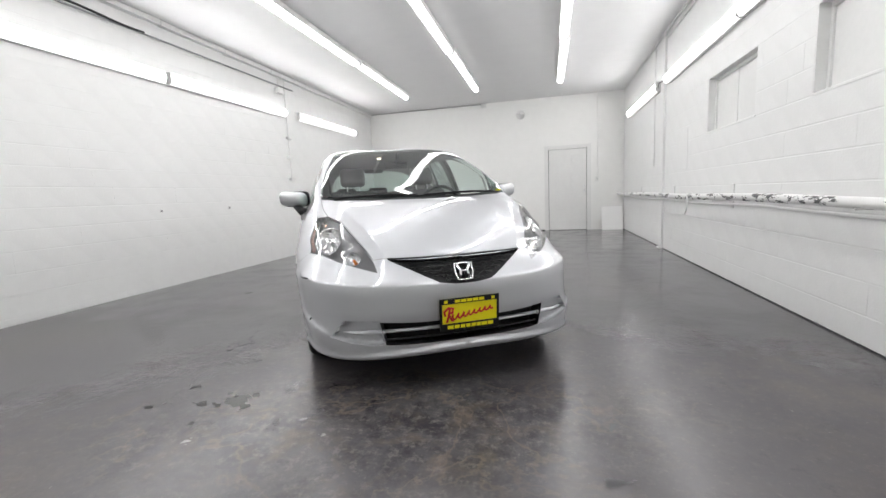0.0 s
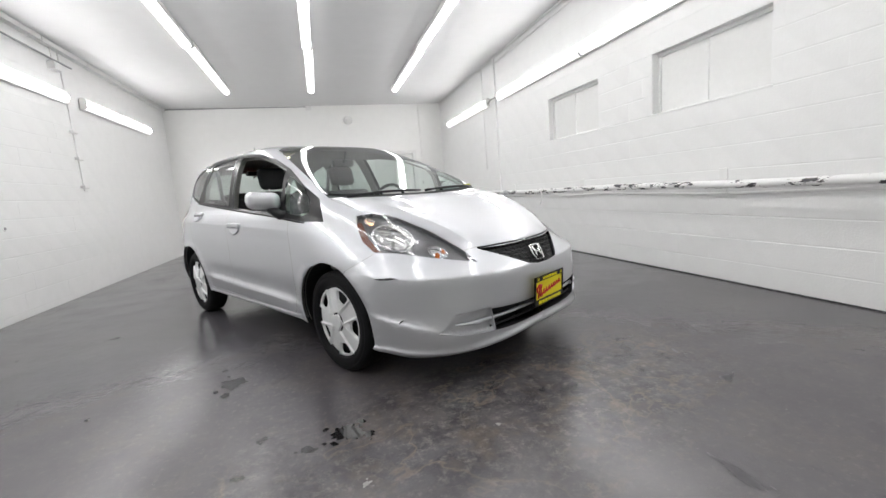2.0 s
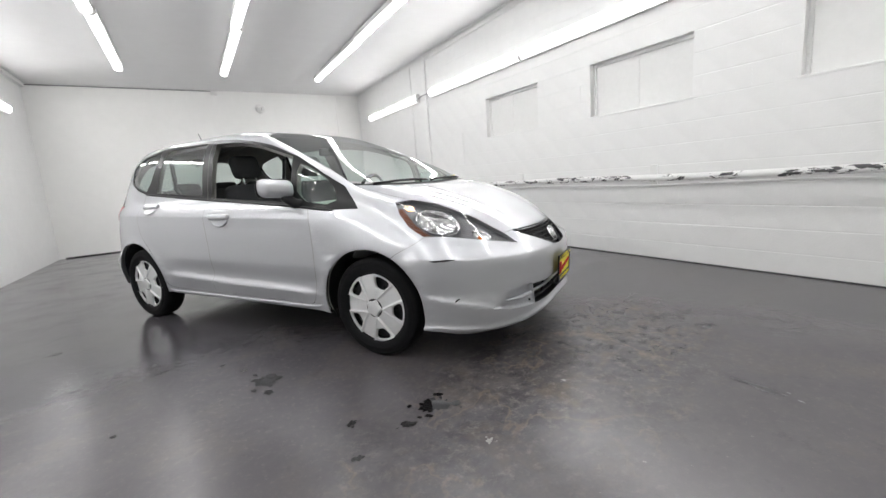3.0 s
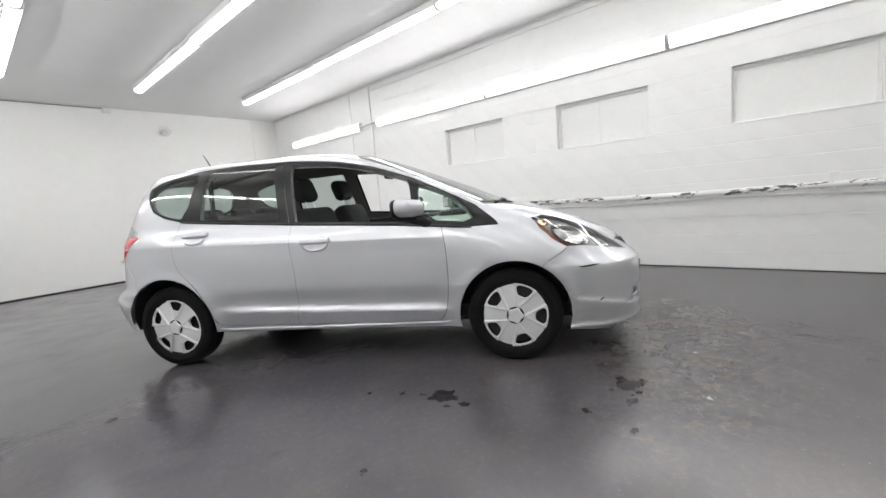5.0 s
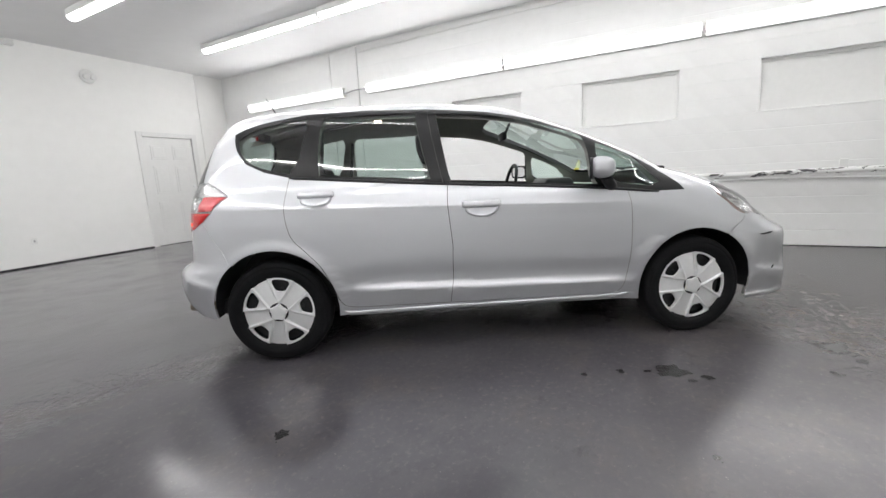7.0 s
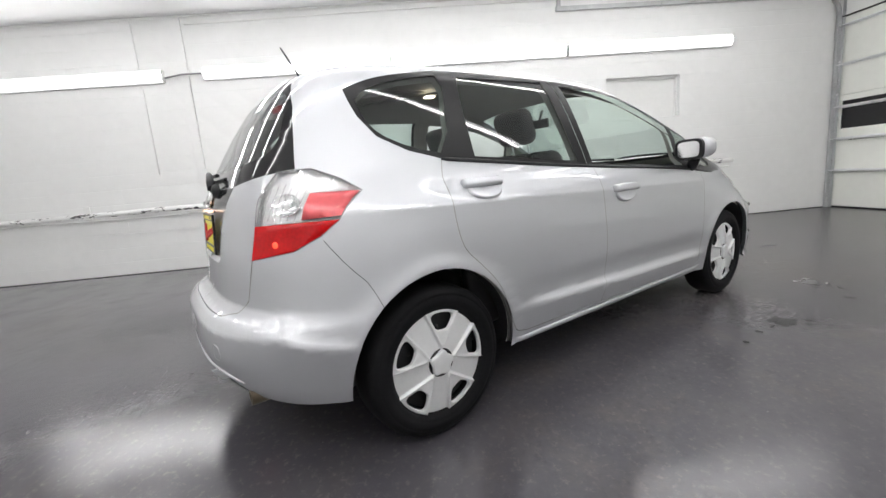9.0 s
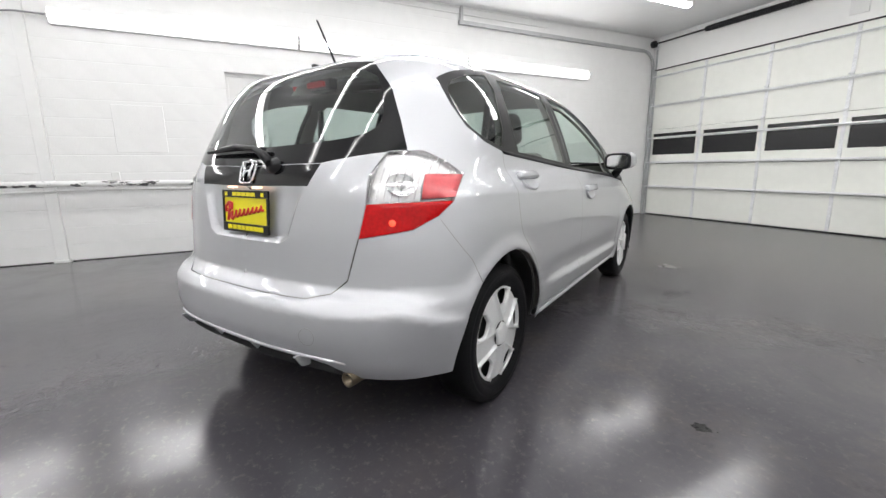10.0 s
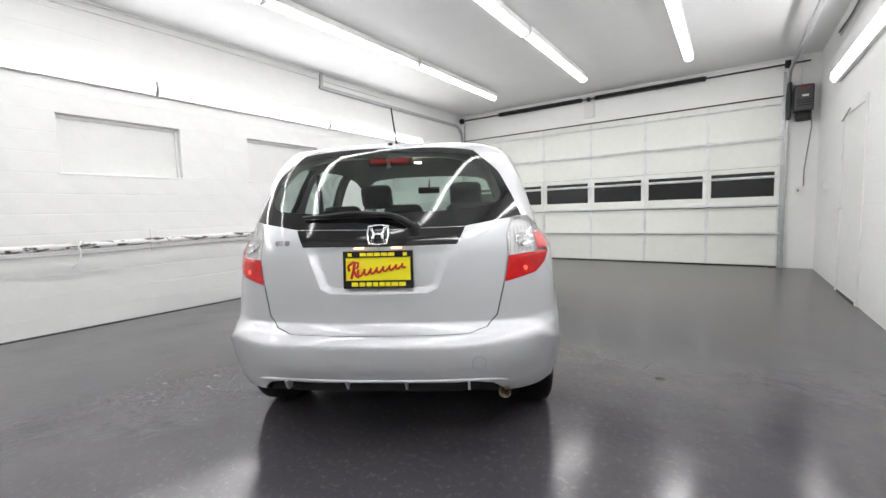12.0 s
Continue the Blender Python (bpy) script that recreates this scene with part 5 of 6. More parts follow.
# wheels
def wheel_cover():
    """A dished plastic disc: five sunk panels from the hub to the rim, and between them five raised webs with ridged borders, each with an opening near the rim."""
    R, pts, segs = .230, [], []

    def wide(r):
        return .029 + (r - .05) * .125

    def line(p, closed):
        n0 = len(pts)
        pts.extend(p)
        segs.extend((n0 + k, n0 + (k + 1) % len(p)) for k in range(len(p) - (0 if closed else 1)))

    for r in (R, .2245, .217, .058):
        line([(r * math.cos(t), r * math.sin(t)) for t in np.linspace(0, 2 * math.pi, 80, endpoint=False)], True)
    holes, axes = [], [2 * math.pi * k / 5 + .2 for k in range(5)]
    for a in axes:
        for s in (-1, 1):
            for off in (-.003, .001, .004, .008):
                ray = [(r, math.asin((wide(r) + off) / r)) for r in np.linspace(.062, .213, 24) if (wide(r) + off) / r < .55]
                line([(r * math.cos(a + s * t), r * math.sin(a + s * t)) for r, t in ray], False)
        edge_in, edge_out = (math.pi / 5 - math.asin((wide(r) + .013) / r) for r in (.128, .197))
        ring = [(.128, -edge_in * .75), (.140, -edge_in * 1.15), (.197, -edge_out), (.199, 0), (.197, edge_out), (.140, edge_in * 1.15), (.128, edge_in * .75)]
        hole = rounded([(r * math.cos(a + math.pi / 5 + t), r * math.sin(a + math.pi / 5 + t)) for r, t in ring], 2)
        holes.append(hole)
        line([tuple(p) for p in hole], True)
    for r in np.linspace(.066, .221, 20):
        n = int(2 * math.pi * r / .010)
        pts.extend((r * math.cos(2 * math.pi * j / n), r * math.sin(2 * math.pi * j / n)) for j in range(n))
    pts.append((0, 0))
    v, e, f, *rest = delaunay_2d_cdt([Vector(p) for p in pts], segs, [], 0, 1e-6)
    v = np.array([(p.x, p.y) for p in v])
    f = np.array([q[:] for q in f])
    c = v[f].mean(1)
    ok = np.hypot(*c.T) < R
    for h in holes:
        ok &= ~inside(h, c)
    r = np.hypot(*v.T)
    gap = np.full(len(v), 9.0)
    for a in axes:
        u, w = v[:, 0] * math.cos(a) + v[:, 1] * math.sin(a), -v[:, 0] * math.sin(a) + v[:, 1] * math.cos(a)
        gap = np.where(u > 0, np.minimum(gap, np.abs(w) - wide(r)), gap)
    rise = np.clip((gap + .003) / .006, 0, 1)
    z = .018 * (1 - (r / R) ** 2)
    z += (.009 * rise * rise * (3 - 2 * rise) + .004 * np.exp(-((gap - .004) / .003) ** 2)) * np.clip((.217 - r) / .006, 0, 1) * np.clip((r - .056) / .004, 0, 1)
    z += .005 * np.exp(-((r - .2245) / .004) ** 2) - .008 * (r > .229)
    bm = bmesh.new()
    vv = [bm.verts.new((x, y, q)) for (x, y), q in zip(v, z)]
    for t in f[ok]:
        bm.faces.new([vv[k] for k in t]).smooth = True
    bmesh.ops.recalc_face_normals(bm, faces=bm.faces)
    if sum(q.normal.z for q in bm.faces) < 0:
        bmesh.ops.reverse_faces(bm, faces=bm.faces)
    rim_edges = [q for q in bm.edges if q.is_boundary]
    ext = bmesh.ops.extrude_edge_only(bm, edges=rim_edges)
    bmesh.ops.translate(bm, verts=[q for q in ext["geom"] if isinstance(q, bmesh.types.BMVert)], vec=(0, 0, -.016))
    bmesh.ops.delete(bm, geom=[q for q in bm.verts if not q.link_faces], context="VERTS")
    return bm


def lobed_cap(m):
    """The hub cap: a low boss with five soft lobes."""
    bm = bmesh.new()
    rings = []
    for k, h in ((1.0, .000), (1.0, .009), (.93, .0135), (.80, .0145), (.55, .0155)):
        rings.append([bm.verts.new((k * (.0475 + .005 * math.cos(5 * (t - .2 - math.pi / 5))) * math.cos(t), k * (.0475 + .005 * math.cos(5 * (t - .2 - math.pi / 5))) * math.sin(t), h)) for t in np.linspace(0, 2 * math.pi, 50, endpoint=False)])
    for p, q in zip(rings, rings[1:]):
        for j in range(50):
            bm.faces.new((p[j], p[(j + 1) % 50], q[(j + 1) % 50], q[j])).smooth = True
    bm.faces.new(rings[-1]).smooth = True
    bmesh.ops.transform(bm, matrix=m, verts=bm.verts)
    return bm


def wheel(x, flip, turn, steer):
    m = Matrix.Translation((x, flip * .80, .30)) @ Matrix.Rotation(steer, 4, "Z") @ Matrix.Rotation(-math.pi / 2 * flip, 4, "X") @ Matrix.Rotation(turn, 4, "Z")
    tyre_m = m @ Matrix.Translation((0, 0, -.06))
    prof = [(.205, -.085), (.25, -.088), (.285, -.078), (.299, -.060), (.302, -.03), (.302, .03), (.300, .056), (.294, .070), (.286, .079), (.283, .0795), (.276, .0845), (.268, .087), (.266, .0855), (.262, .088), (.250, .090), (.236, .0893), (.234, .0875), (.225, .087), (.212, .080), (.204, .068), (.19, .05)]
    w = part("wheel", lathe(prof, 72, tyre_m), RUBBER, car, "black tyre on a steel wheel")
    part("rim", lathe([(.19, .02), (.12, .015), (.05, .02), (0, .02)], 40, m @ Matrix.Translation((0, 0, -.045))), DARK, w)
    bm = wheel_cover()
    bmesh.ops.transform(bm, matrix=m, verts=bm.verts)
    part("wheel_cover", bm, COVER, w, "silver plastic wheel cover")
    part("ring", lathe([(.040, .0190), (.056, .0186)], 40, m), DARK, w)
    part("cap", lobed_cap(m @ Matrix.Translation((0, 0, .0185))), COVER, w)
    for k in range(5):
        a = 2 * math.pi * (k + .5) / 5 + .2
        part("nut", lathe([(0, .012), (.009, .010), (.011, 0)], 6, m @ Matrix.Translation((.13 * math.cos(a), .13 * math.sin(a), -.03))), DARK, w)


wheel(0, -1, .35, 0.0)
wheel(0, 1, .8, 0.0)
wheel(-2.5, -1, .60, 0)
wheel(-2.5, 1, .1, 0)
for x in (0, -2.5):
    for flip in (-1, 1):
        bm = bmesh.new()
        ring = []
        for a in np.linspace(-.14 if x == 0 else -.12, math.pi + (.18 if x == 0 else .10), 36):
            ring.append([bm.verts.new((x + .368 * math.cos(a), flip * y, .31 + .368 * math.sin(a))) for y in (abs(side(x + .368 * math.cos(a), max(.31 + .368 * math.sin(a), .17))[1]) - .03, .48)])
        for p, q in zip(ring, ring[1:]):
            bm.faces.new((p[0], p[1], q[1], q[0]))
        bm.faces.new([p[1] for p in ring])
        part("wheel_arch_liner", bm, BLACK, car)

# rounded sill below the doors
for flip in (-1, 1):
    bm, rows = bmesh.new(), []
    for x in np.linspace(-2.135, -.375, 60):
        ease = min(1, (x + 2.135) / .05, (-.375 - x) / .05)
        up = .030 * max(0, (x + .50) / .125) ** 2 + .026 * max(0, (-2.06 - x) / .075) ** 2
        y = abs(side(x, .272)[1])
        rows.append([bm.verts.new((x, flip * (y + o * (.4 + .6 * ease) - .004), z + up)) for o, z in ((-.02, .2835), (.004, .2820), (.0095, .2785), (.0115, .2720), (.009, .2640), (.000, .2530), (-.03, .2460), (-.12, .2420))])
    for p, q in zip(rows, rows[1:]):
        for j in range(len(p) - 1):
            bm.faces.new((p[j], p[j + 1], q[j + 1], q[j])).smooth = True
    bmesh.ops.recalc_face_normals(bm, faces=bm.faces)
    part("side_sill", bm, PAINT, car)

def on_tail(y, z, out=.0):
    return (bend_r(z) + (tail(z) - bend_r(z)) * (1 - (abs(y) / half(z)) ** pow_r(z)) ** (1 / pow_r(z)) - out, y, z)


# underbody and exhaust
part("underbody", boxy(-2.85, -.60, .21, .50, .60, .29, bevel=.02), BLACK, car)
part("exhaust_pipe", lathe([(.021, -.20), (.027, -.20), (.027, .0), (.022, .0), (.021, -.16), (0, -.16)], 24, Matrix.Translation((-3.135, -.55, .292)) @ Matrix.Rotation(-math.pi / 2, 4, "Y")), BRASS, car, "tarnished steel exhaust tip")
for y in (-.40, -.13, .13, .40):
    part("valance_fin", prism([(-3.165, .374), (-3.228, .374), (-3.20, .330), (-3.165, .325)], .010, Matrix.Translation((0, y, 0)) @ Matrix(((1, 0, 0, 0), (0, 0, 1, 0), (0, 1, 0, 0), (0, 0, 0, 1)))), PAINT, rbump)
part("bumper_trim", tube([on_tail(y, .379 - .020 * abs(y / .56) ** 6, -.001) for y in np.linspace(-.56, .56, 33)], [.004] + [.0075] * 31 + [.004], 8), PAINT, rbump)

# front: grille mesh, lower bars, plates, emblem
def chart_x(y, z):
    """How far forward the nose reaches at y, z."""
    return bend_f(z) + (nose(z) - bend_f(z)) * (1 - (abs(y) / half(z)) ** pow_f(z)) ** (1 / pow_f(z))


bm = bmesh.new()
for r in range(5):
    z = .585 + r * .021
    wide = .08 + (z - .575) * 2.6
    put_tube(bm, [(chart_x(y, z) - .014, y, z) for y in np.linspace(-wide, wide, 15)], .0035, 5)
for k in range(-12, 13):
    y0 = k * .029
    z0 = max(.575, .555 + abs(y0) * .36)
    if z0 > .655:
        continue
    put_tube(bm, [(chart_x(y0, z) - .014, y0 + .010 * (-1) ** j, z) for j, z in enumerate(np.arange(z0, .685, .0105))], .003, 4)
part("grille_mesh", bm, TRIM, grille)
part("grille_lip", tube([(chart_x(y, .693) - .004, y, .694) for y in np.linspace(-.37, .37, 25)], .006, 8), TRIM, grille)
for z, r in ((.345, .010), (.300, .006)):
    part("grille_bar", tube([(chart_x(y, z) - .03, y, z) for y in np.linspace(-.43, .43, 25)], r, 8), PAINT if z > .32 else BLACK, lower)
for y in (-.2, .2, -.05, .05):
    part("grille_rib", tube([(chart_x(y, .26) - .05, y, .255), (chart_x(y, .38) - .05, y, .385)], .006, 6), BLACK, lower)
for flip in (-1, 1):
    part("fog_blade", tube([(chart_x(y, .345) - .008 - .012 * (abs(y) < .5), flip * y, .345) for y in np.linspace(.42, .62, 9)], [.012] * 6 + [.010, .008, .005], 8), PAINT, fbump)
part("scratch", tube([(side(x, .592)[0] + .003, side(x, .592)[1] - .0075, .594 + .002 * math.sin(x * 40)) for x in np.linspace(.40, .53, 8)], [.001, .004, .006, .005, .007, .006, .003, .001], 5), BLACK, fbump, "dark scrape on the bumper corner")
part("scratch", tube([(side(x, .365)[0], side(x, .365)[1] - .006, .365 + .02 * math.sin(x * 60)) for x in np.linspace(.52, .55, 4)], [.002, .004, .004, .002], 5), BLACK, fbump)


def plate(m):
    p = part("number_plate", tidy(boxy(-.152, -.078, 0, .152, .078, .004, bevel=.0015, m=m)), PLATEYELLOW, car, "yellow dealer plate in a black frame")
    bm = bmesh.new()
    for b in ((-.158, -.083, 0, .158, -.048, .009), (-.158, .054, 0, .158, .083, .009), (-.158, -.048, 0, -.146, .054, .009), (.146, -.048, 0, .158, .054, .009)):
        put_box(bm, *b, bevel=.002, m=m)
    frame_ = part("plate_frame", bm, TRIM, p)
    # the dealer's name and script are drawn as plain strokes
    for x0, w in ((-.120, .030), (-.084, .026), (-.052, .024), (-.022, .022), (.006, .024), (.034, .022), (.060, .030), (.094, .030)):
        part("letter_bar", boxy(x0, -.074, .0085, x0 + w, -.056, .0102, m=m), PLATEYELLOW, frame_)
    for x0, w in ((-.08, .028), (-.048, .028), (-.016, .028), (.016, .028), (.048, .028), (-.135, .018), (.115, .018)):
        part("letter_bar", boxy(x0, .060, .0085, x0 + w, .075, .0102, m=m), PLATEYELLOW, frame_)
    bm = bmesh.new()
    pts = [Vector((-.10 + .225 * k / 90 + .007 * math.sin(k * .55 + .8), -.016 + .034 * k / 90 + .013 * math.sin(k * .55) * (1.25 - .5 * k / 90), .0052)) for k in range(91)]
    put_tube(bm, [m @ q for q in pts], .0050, 6)
    put_tube(bm, [m @ Vector(q) for q in ((-.130, -.006, .0052), (-.135, .016, .0052), (-.112, .034, .0052), (-.088, .030, .0052), (-.092, .010, .0052), (-.112, .002, .0052), (-.098, -.030, .0052), (-.085, -.034, .0052))], .0062, 6)
    put_tube(bm, [m @ Vector(q) for q in ((-.122, -.040, .0052), (-.112, -.005, .0052), (-.104, .034, .0052))], .0062, 6)
    part("script", bm, PLATERED, p)


UP = Matrix(((0, 0, 1, 0), (1, 0, 0, 0), (0, 1, 0, 0), (0, 0, 0, 1)))   # plate's x to the car's left, its face forward
plate(Matrix.Translation((.918, 0, .42)) @ Matrix.Rotation(.06, 4, "Y") @ UP)
plate(Matrix.Translation((-3.112, 0, .845)) @ Matrix.Rotation(math.pi, 4, "Z") @ Matrix.Rotation(-.07, 4, "Y") @ UP)


def emblem(m):
    """A chrome badge: a rounded frame with two uprights and a bar."""
    bm = bmesh.new()
    ring = [m @ Vector((x * (1 - .16 * (.5 - y / .09)), y, 0)) for x, y in ((-.046, .042), (0, .046), (.046, .042), (.052, .0), (.046, -.042), (0, -.046), (-.046, -.042), (-.052, 0))]
    put_tube(bm, ring, .0055, 8, True)
    for sx in (-1, 1):
        put_tube(bm, [m @ Vector(q) for q in ((sx * .034, .036, 0), (sx * .018, .004, .003), (sx * .024, -.036, 0))], [.010, .007, .009], 8)
    put_tube(bm, [m @ Vector((-.018, .002, .002)), m @ Vector((.018, .002, .002))], .007, 8)
    return bm


part("emblem", emblem(Matrix.Translation((.853, 0, .620)) @ Matrix.Rotation(.45 - .9, 4, "Y") @ UP), CHROME, fbump, "chrome badge")
part("emblem", emblem(Matrix.Translation((-3.088, 0, .998)) @ Matrix.Rotation(math.pi, 4, "Z") @ Matrix.Rotation(-.35, 4, "Y") @ UP), CHROME, gate, "chrome badge")
bm = bmesh.new()
for k, w in enumerate((.020, .010, .022)):
    put_box(bm, -.034 + .026 * k, -.011, 0, -.034 + .026 * k + w, .011, .003, bevel=.001)
bmesh.ops.transform(bm, matrix=Matrix.Translation((-3.072, .455, .968)) @ Matrix.Rotation(math.pi - .22, 4, "Z") @ Matrix.Rotation(-.2, 4, "Y") @ UP, verts=bm.verts)
part("badge", bm, material("badge chrome", (.40, .40, .41), .16, 1.0), gate, "small chrome model badge")
for y in (-.085, .085):
    part("plate_lamp", boxy(-3.118, y - .022, .936, -3.100, y + .022, .944, bevel=.002), LIT_WARM, gate, "small lit plate lamp")
part("dome_lamp", boxy(-1.935, -.055, 1.448, -1.885, -.005, 1.458, bevel=.004), LIT_DOME, car, "lit cabin lamp")

# wipers, washer, antenna
part("tow_cover", tube([on_tail(-.44 + .030 * math.cos(a), .45 + .030 * math.sin(a), -.0004) for a in np.linspace(0, 2 * math.pi, 24, endpoint=False)], .0013, 5, True), GREY, rbump)
wip = part("rear_wiper", tube([on_tail(-.16, 1.03, .03), on_tail(-.12, 1.06, .045), on_tail(-.06, 1.085, .05), on_tail(.10, 1.10, .045), on_tail(.30, 1.085, .03)], [.018, .016, .012, .010, .006], 10), BLACK, gate)
part("wiper_blade", tube([on_tail(y, 1.088 - .02 * abs(y - .1), .022) for y in np.linspace(-.08, .36, 10)], .008, 6), BLACK, wip)
part("wiper_pivot", lathe([(0, .03), (.026, .026), (.032, 0)], 20, Matrix.Translation(on_tail(-.16, 1.02, .0)) @ Matrix.Rotation(-math.pi / 2, 4, "Y")), BLACK, wip)
part("washer_nozzle", boxy(-2.735, -.012, 1.437, -2.705, .012, 1.462, bevel=.005), BLACK, car)
ant = part("antenna", tube([(-2.60, -.01, 1.465), (-2.64, -.008, 1.54), (-2.70, -.005, 1.648)], [.006, .005, .0035], 8), BLACK, car, "short black roof antenna")
part("antenna_base", lathe([(.03, 0), (.026, .012), (.012, .022), (0, .024)], 20, Matrix.Translation((-2.59, -.01, 1.462))), BLACK, ant)
hb = part("high_brake_lamp", boxy(-2.775, -.10, 1.352, -2.755, .10, 1.376, bevel=.004), RED, gate)
part("housing", boxy(-2.754, -.115, 1.343, -2.70, .115, 1.392, bevel=.006), BLACK, hb)


def on_nose(y, z, out=0.0):
    return (chart_x(y, z) + out, y, z)


for y0, y1 in ((-.60, -.02), (.02, .62)):
    part("wiper", tube([on_nose(y0 + (y1 - y0) * k / 8, 1.020 + .012 * math.sin(math.pi * k / 9), .012) for k in range(9)], [.010] + [.008] * 7 + [.005], 8), BLACK, car)
part("tag", boxy(-.19, .63, 1.03, -.15, .66, 1.045, bevel=.004), PLATEYELLOW, car, "small yellow tag by the windscreen corner")

# cabin: floor, dash, wheel, seats
part("cabin_floor", boxy(-2.9, -.70, .27, .05, .70, .36, bevel=.02), BLACK, car)
part("dashboard", tidy(boxy(-.75, -.70, .55, -.16, .70, .925, bevel=.09, seg=4), True), DASH, car, "pale grey dashboard")
part("dash_top", tidy(boxy(-.62, .12, .88, -.38, .56, .975, bevel=.045, seg=4), True), TRIM, car)
sw = part("steering_wheel", tube([(-.86 + .07 * math.sin(a) * .6, .36 + .18 * math.cos(a), .93 + .165 * math.sin(a)) for a in np.linspace(0, 2 * math.pi, 36, endpoint=False)], .014, 8, True), BLACK, car)
part("spoke", tube([(-.86, .19, .93), (-.82, .36, .91), (-.86, .53, .93)], [.014, .04, .014], 8), BLACK, sw)
part("column", tube([(-.82, .36, .91), (-.55, .36, .82)], .035, 10), BLACK, sw)
part("rear_view_mirror", tidy(boxy(-1.0, -.10, 1.275, -.975, .10, 1.335, bevel=.010), True), BLACK, car)
part("mirror_stalk", tube([(-.975, 0, 1.31), (-.93, 0, 1.40)], .009, 8), BLACK, car)


def seat(x, y, wide, lean=.32):
    s = part("seat", tidy(boxy(x - .25, y - wide / 2, .40, x + .27, y + wide / 2, .61, bevel=.07, seg=4), True), FABRIC, car, "dark grey cloth seat")
    m = Matrix.Translation((x - .20, y, .535)) @ Matrix.Rotation(-lean, 4, "Y")
    part("backrest", tidy(boxy(-.07, -wide / 2, 0, .07, wide / 2, .58, bevel=.06, seg=4, m=m), True), FABRIC, s)
    for q in (-.06, .06):
        part("post", tube([m @ Vector((0, q, .56)), m @ Vector((.01, q, .68))], .006, 6), STEEL, s)
    part("headrest", tidy(boxy(-.05, -.125, .635, .055, .125, .83, bevel=.05, seg=4, m=m), True), FABRIC, s)


seat(-1.15, -.36, .50)
seat(-1.15, .36, .50)
bench = part("rear_seat", tidy(boxy(-2.25, -.62, .45, -1.75, .62, .68, bevel=.07, seg=4), True), FABRIC, car, "dark grey cloth rear bench")
m = Matrix.Translation((-2.22, 0, .62)) @ Matrix.Rotation(-.38, 4, "Y")
part("backrest", tidy(boxy(-.07, -.62, 0, .07, .62, .50, bevel=.06, seg=4, m=m), True), FABRIC, bench)
for y in (-.38, .0, .38):
    part("headrest", tidy(boxy(-.045, -.12, .44, .05, .12, .56, bevel=.045, seg=4, m=m @ Matrix.Translation((0, y, 0))), True), FABRIC, bench)
for flip in (-1, 1):
    part("door_lining", tidy(boxy(-2.3, flip * .73 - .03, .35, -.45, flip * .73 + .03, .93, bevel=.03, seg=3), True), TRIM, car)
    part("seat_belt", tube([(-2.2, flip * .60, 1.36), (-2.23, flip * .58, 1.1), (-2.2, flip * .5, .9)], [.018, .018, .018], 4), BLACK, car)


# ---- stains on the floor ----
FAINT = material("worn dark paint", (.056, .053, .060), .30, vary=.3, scale=25)
LOOK = "dark oil stain on the painted floor"
WET = material("wet oil", (.012, .011, .012), .05, vary=.3, scale=30, coat=1.0)
stain(-1.57, 2.32, .070, 3, WET, LOOK, 1.2, 10)
stain(-1.735, 2.26, .030, 11, OIL, LOOK, 1.3, 4)
stain(-2.17, 3.12, .065, 5, OIL, LOOK, 1.7, 9, 2.0)
stain(-2.36, 3.52, .016, 6, OIL, LOOK, 1.3, 3)
stain(-2.26, 3.35, .018, 7, OIL, LOOK, 1.2, 4)
stain(-1.93, 2.42, .020, 8, OIL, LOOK, 1.6, 4, .4)
stain(-1.99, 2.18, .020, 9, OIL, LOOK, 1.5, 3)
stain(-3.345, 4.595, .030, 12, OIL, LOOK, 1.4, 7, 1.0)
stain(-3.885, 4.367, .012, 13, OIL, LOOK, 1.0, 2)
stain(-2.83, 3.0, .014, 14, OIL, LOOK, 1.4, 3)
stain(-1.53, 1.96, .016, 15, DUST, "pale scuff on the painted floor", 1.2, 3)
stain(-.346, 1.505, .026, 16, FAINT, "long dark scrape on the painted floor", 3.6, 7, 1.57)
stain(.22, 2.02, .022, 17, FAINT, "dark scrape on the painted floor", 2.4, 6, .3)
stain(.263, 2.371, .009, 19, DARK, "thin dark scrape on the painted floor", 5.5, 2, 1.2)
stain(-.95, 2.11, .012, 18, DUST, "pale scuff on the painted floor", 1.2, 4)

# ---- blocks of the two long walls ----
block_meshes = {}


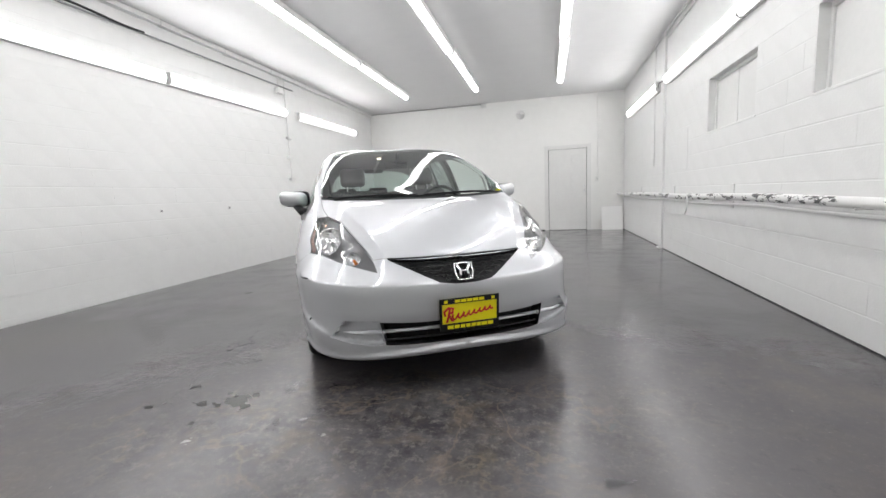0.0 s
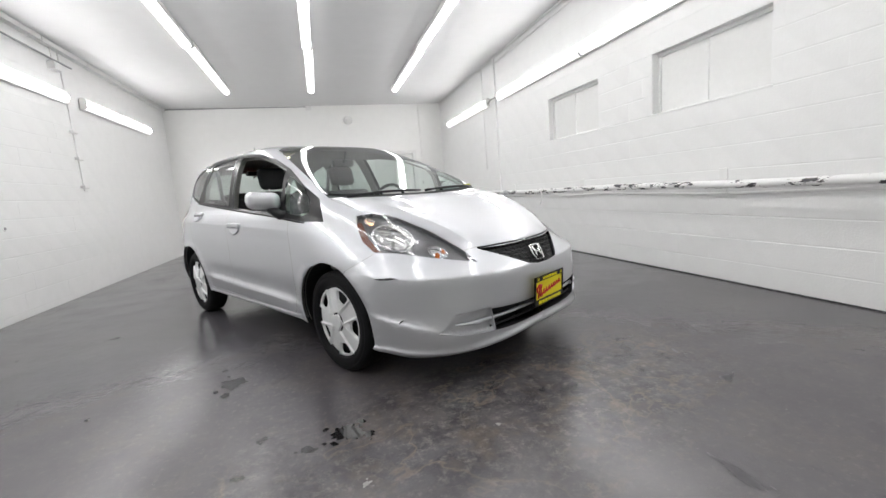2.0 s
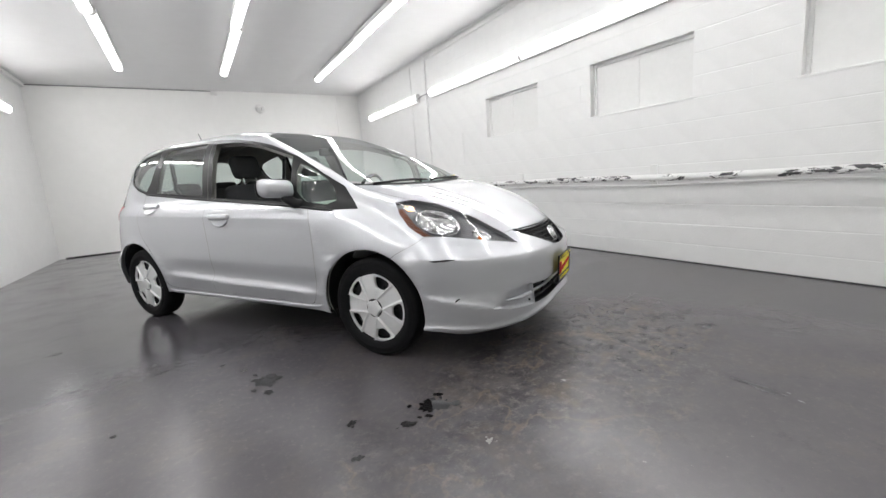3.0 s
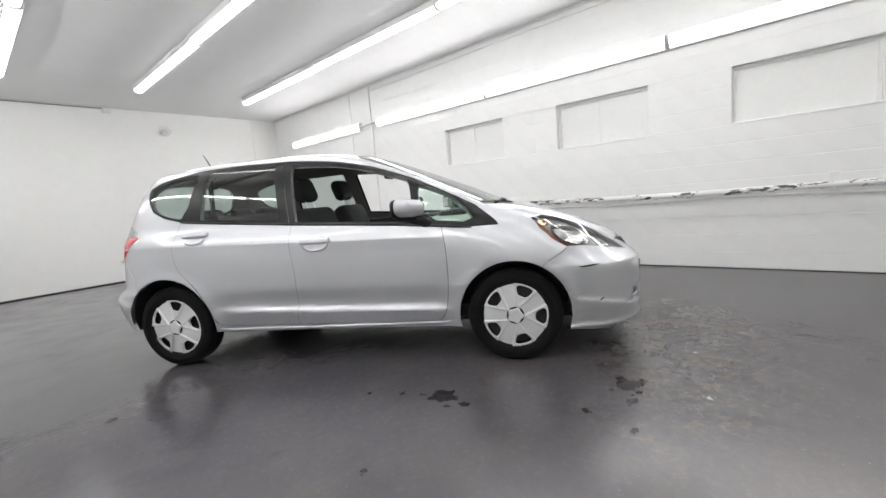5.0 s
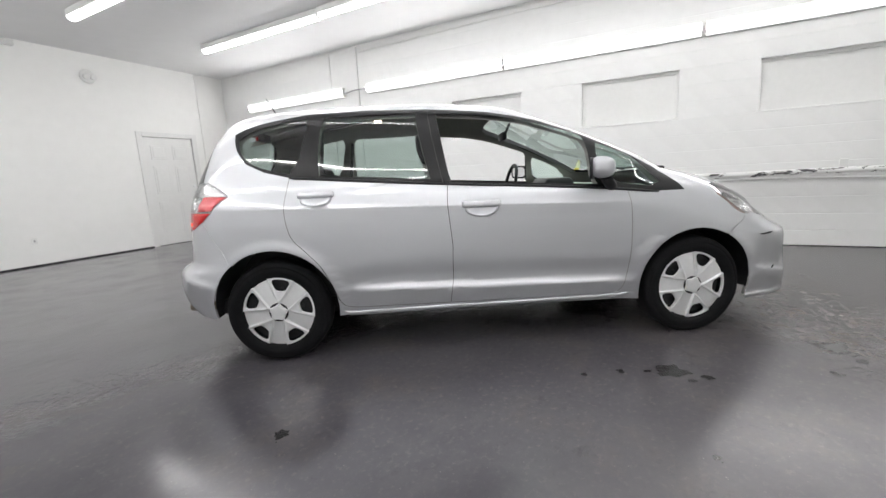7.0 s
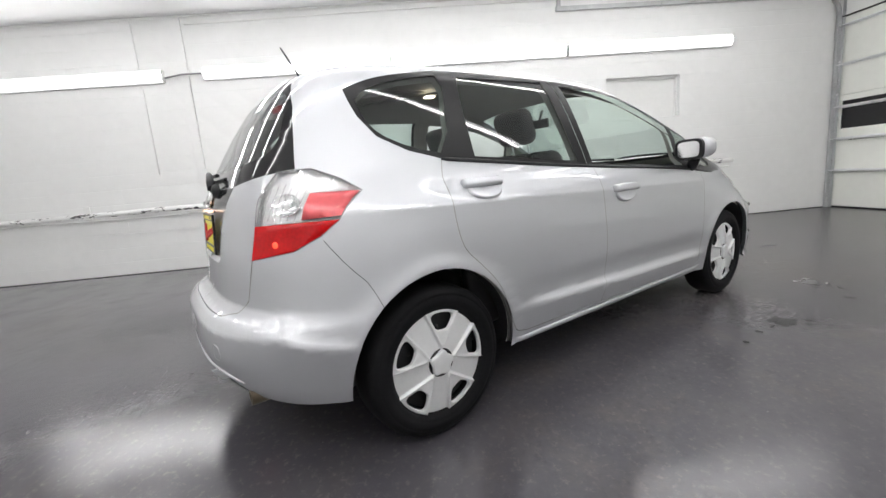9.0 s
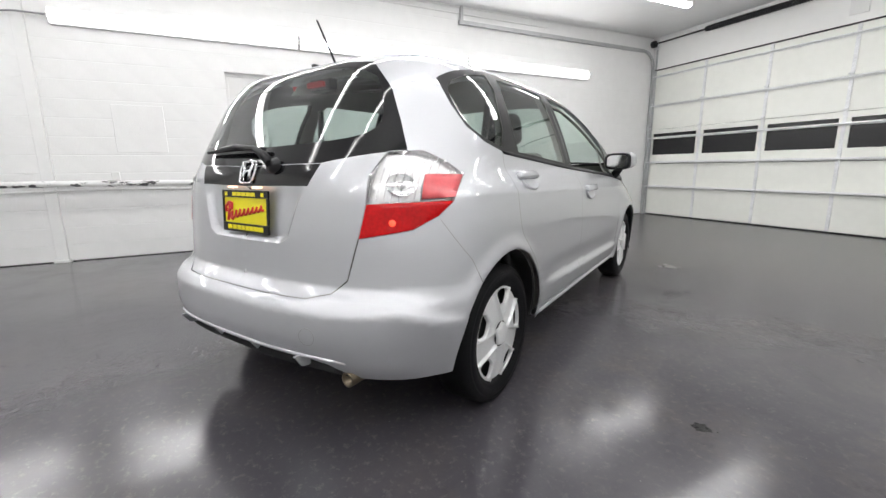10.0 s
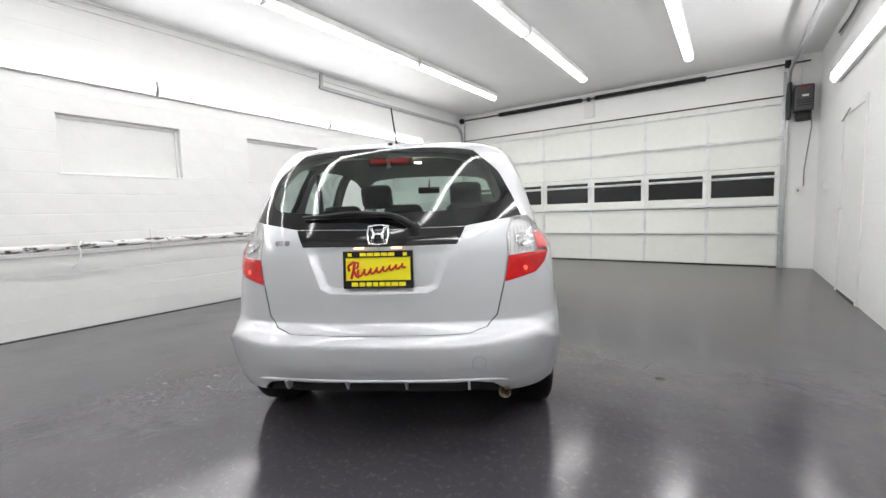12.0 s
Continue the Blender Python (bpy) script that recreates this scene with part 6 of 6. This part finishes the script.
def block_mesh(long, tall):
    """One painted block, proud of the bed joints; the upright joints are filled flush with paint."""
    key = (round(long, 2), round(tall, 2))
    if key not in block_meshes:
        a, b, j, d = long / 2, tall / 2 - .0012, .006, .0018
        p = [(0, sy * a, sz * b) for sy, sz in ((-1, -1), (1, -1), (1, 1), (-1, 1))] + [(d, sy * a, sz * (b - j)) for sy, sz in ((-1, -1), (1, -1), (1, 1), (-1, 1))]
        me = bpy.data.meshes.new("block")
        me.from_pydata(p, [], [(4, 5, 6, 7)] + [(k, (k + 1) % 4, (k + 1) % 4 + 4, k + 4) for k in range(4)])
        me.materials.append(WALL)
        block_meshes[key] = me
    return block_meshes[key]


def lay_blocks(wall, first_z, holes, place, near):
    rest_p, rest_f = [], []
    for row in range(-1, 18):
        z0, z1 = max(first_z + .2 * row, 0), min(first_z + .2 * (row + 1), 3.27)
        if z1 - z0 < .03:
            continue
        cuts = [(SOUTH + .03, NORTH)]
        for y0, y1, h0, h1 in holes:
            if z1 > h0 + .02 and z0 < h1 - .02:
                cuts = [c for a, b in cuts for c in ((a, min(b, y0)), (max(a, y1), b)) if c[1] - c[0] > .03]
        for a, b in cuts:
            y = SOUTH - (.2 if row % 2 else 0.0)
            while y < b:
                s, e = max(y, a), min(y + .4, b)
                y += .4
                if e - s < .03:
                    continue
                m, me = place((s + e) / 2, (z0 + z1) / 2), block_mesh(e - s, z1 - z0)
                m = m @ Matrix.Translation((-random.random() ** 2 * .0008, 0, 0))
                if near[0] < s < near[1] and .3 < z0 < 2.3:
                    ob = new("block", me)
                    ob.parent = wall
                    ob.matrix_local = m
                else:
                    n0 = len(rest_p)
                    rest_p += [tuple(m @ v.co) for v in me.vertices]
                    rest_f += [tuple(n0 + k for k in q.vertices) for q in me.polygons]
    me = bpy.data.meshes.new("blocks")
    me.from_pydata(rest_p, [], rest_f)
    me.materials.append(WALL)
    ob = new("blocks", me)
    ob.parent = wall
    tagged(ob, kind="stuff")


lay_blocks(east, -.01, [(a - .01, b + .01, SILL - .01, HEAD + .01) for a, b in WINDOWS], lambda y, z: Matrix.Translation((EAST, y, z)) @ Matrix.Rotation(math.pi, 4, "Z"), (.6, 8.0))
lay_blocks(west, .07, [(.5, 1.62, 0, 2.17)], lambda y, z: Matrix.Translation((west_at(y), y, z)) @ Matrix.Rotation(-math.atan(.0095), 4, "Z"), (2.2, 8.0))
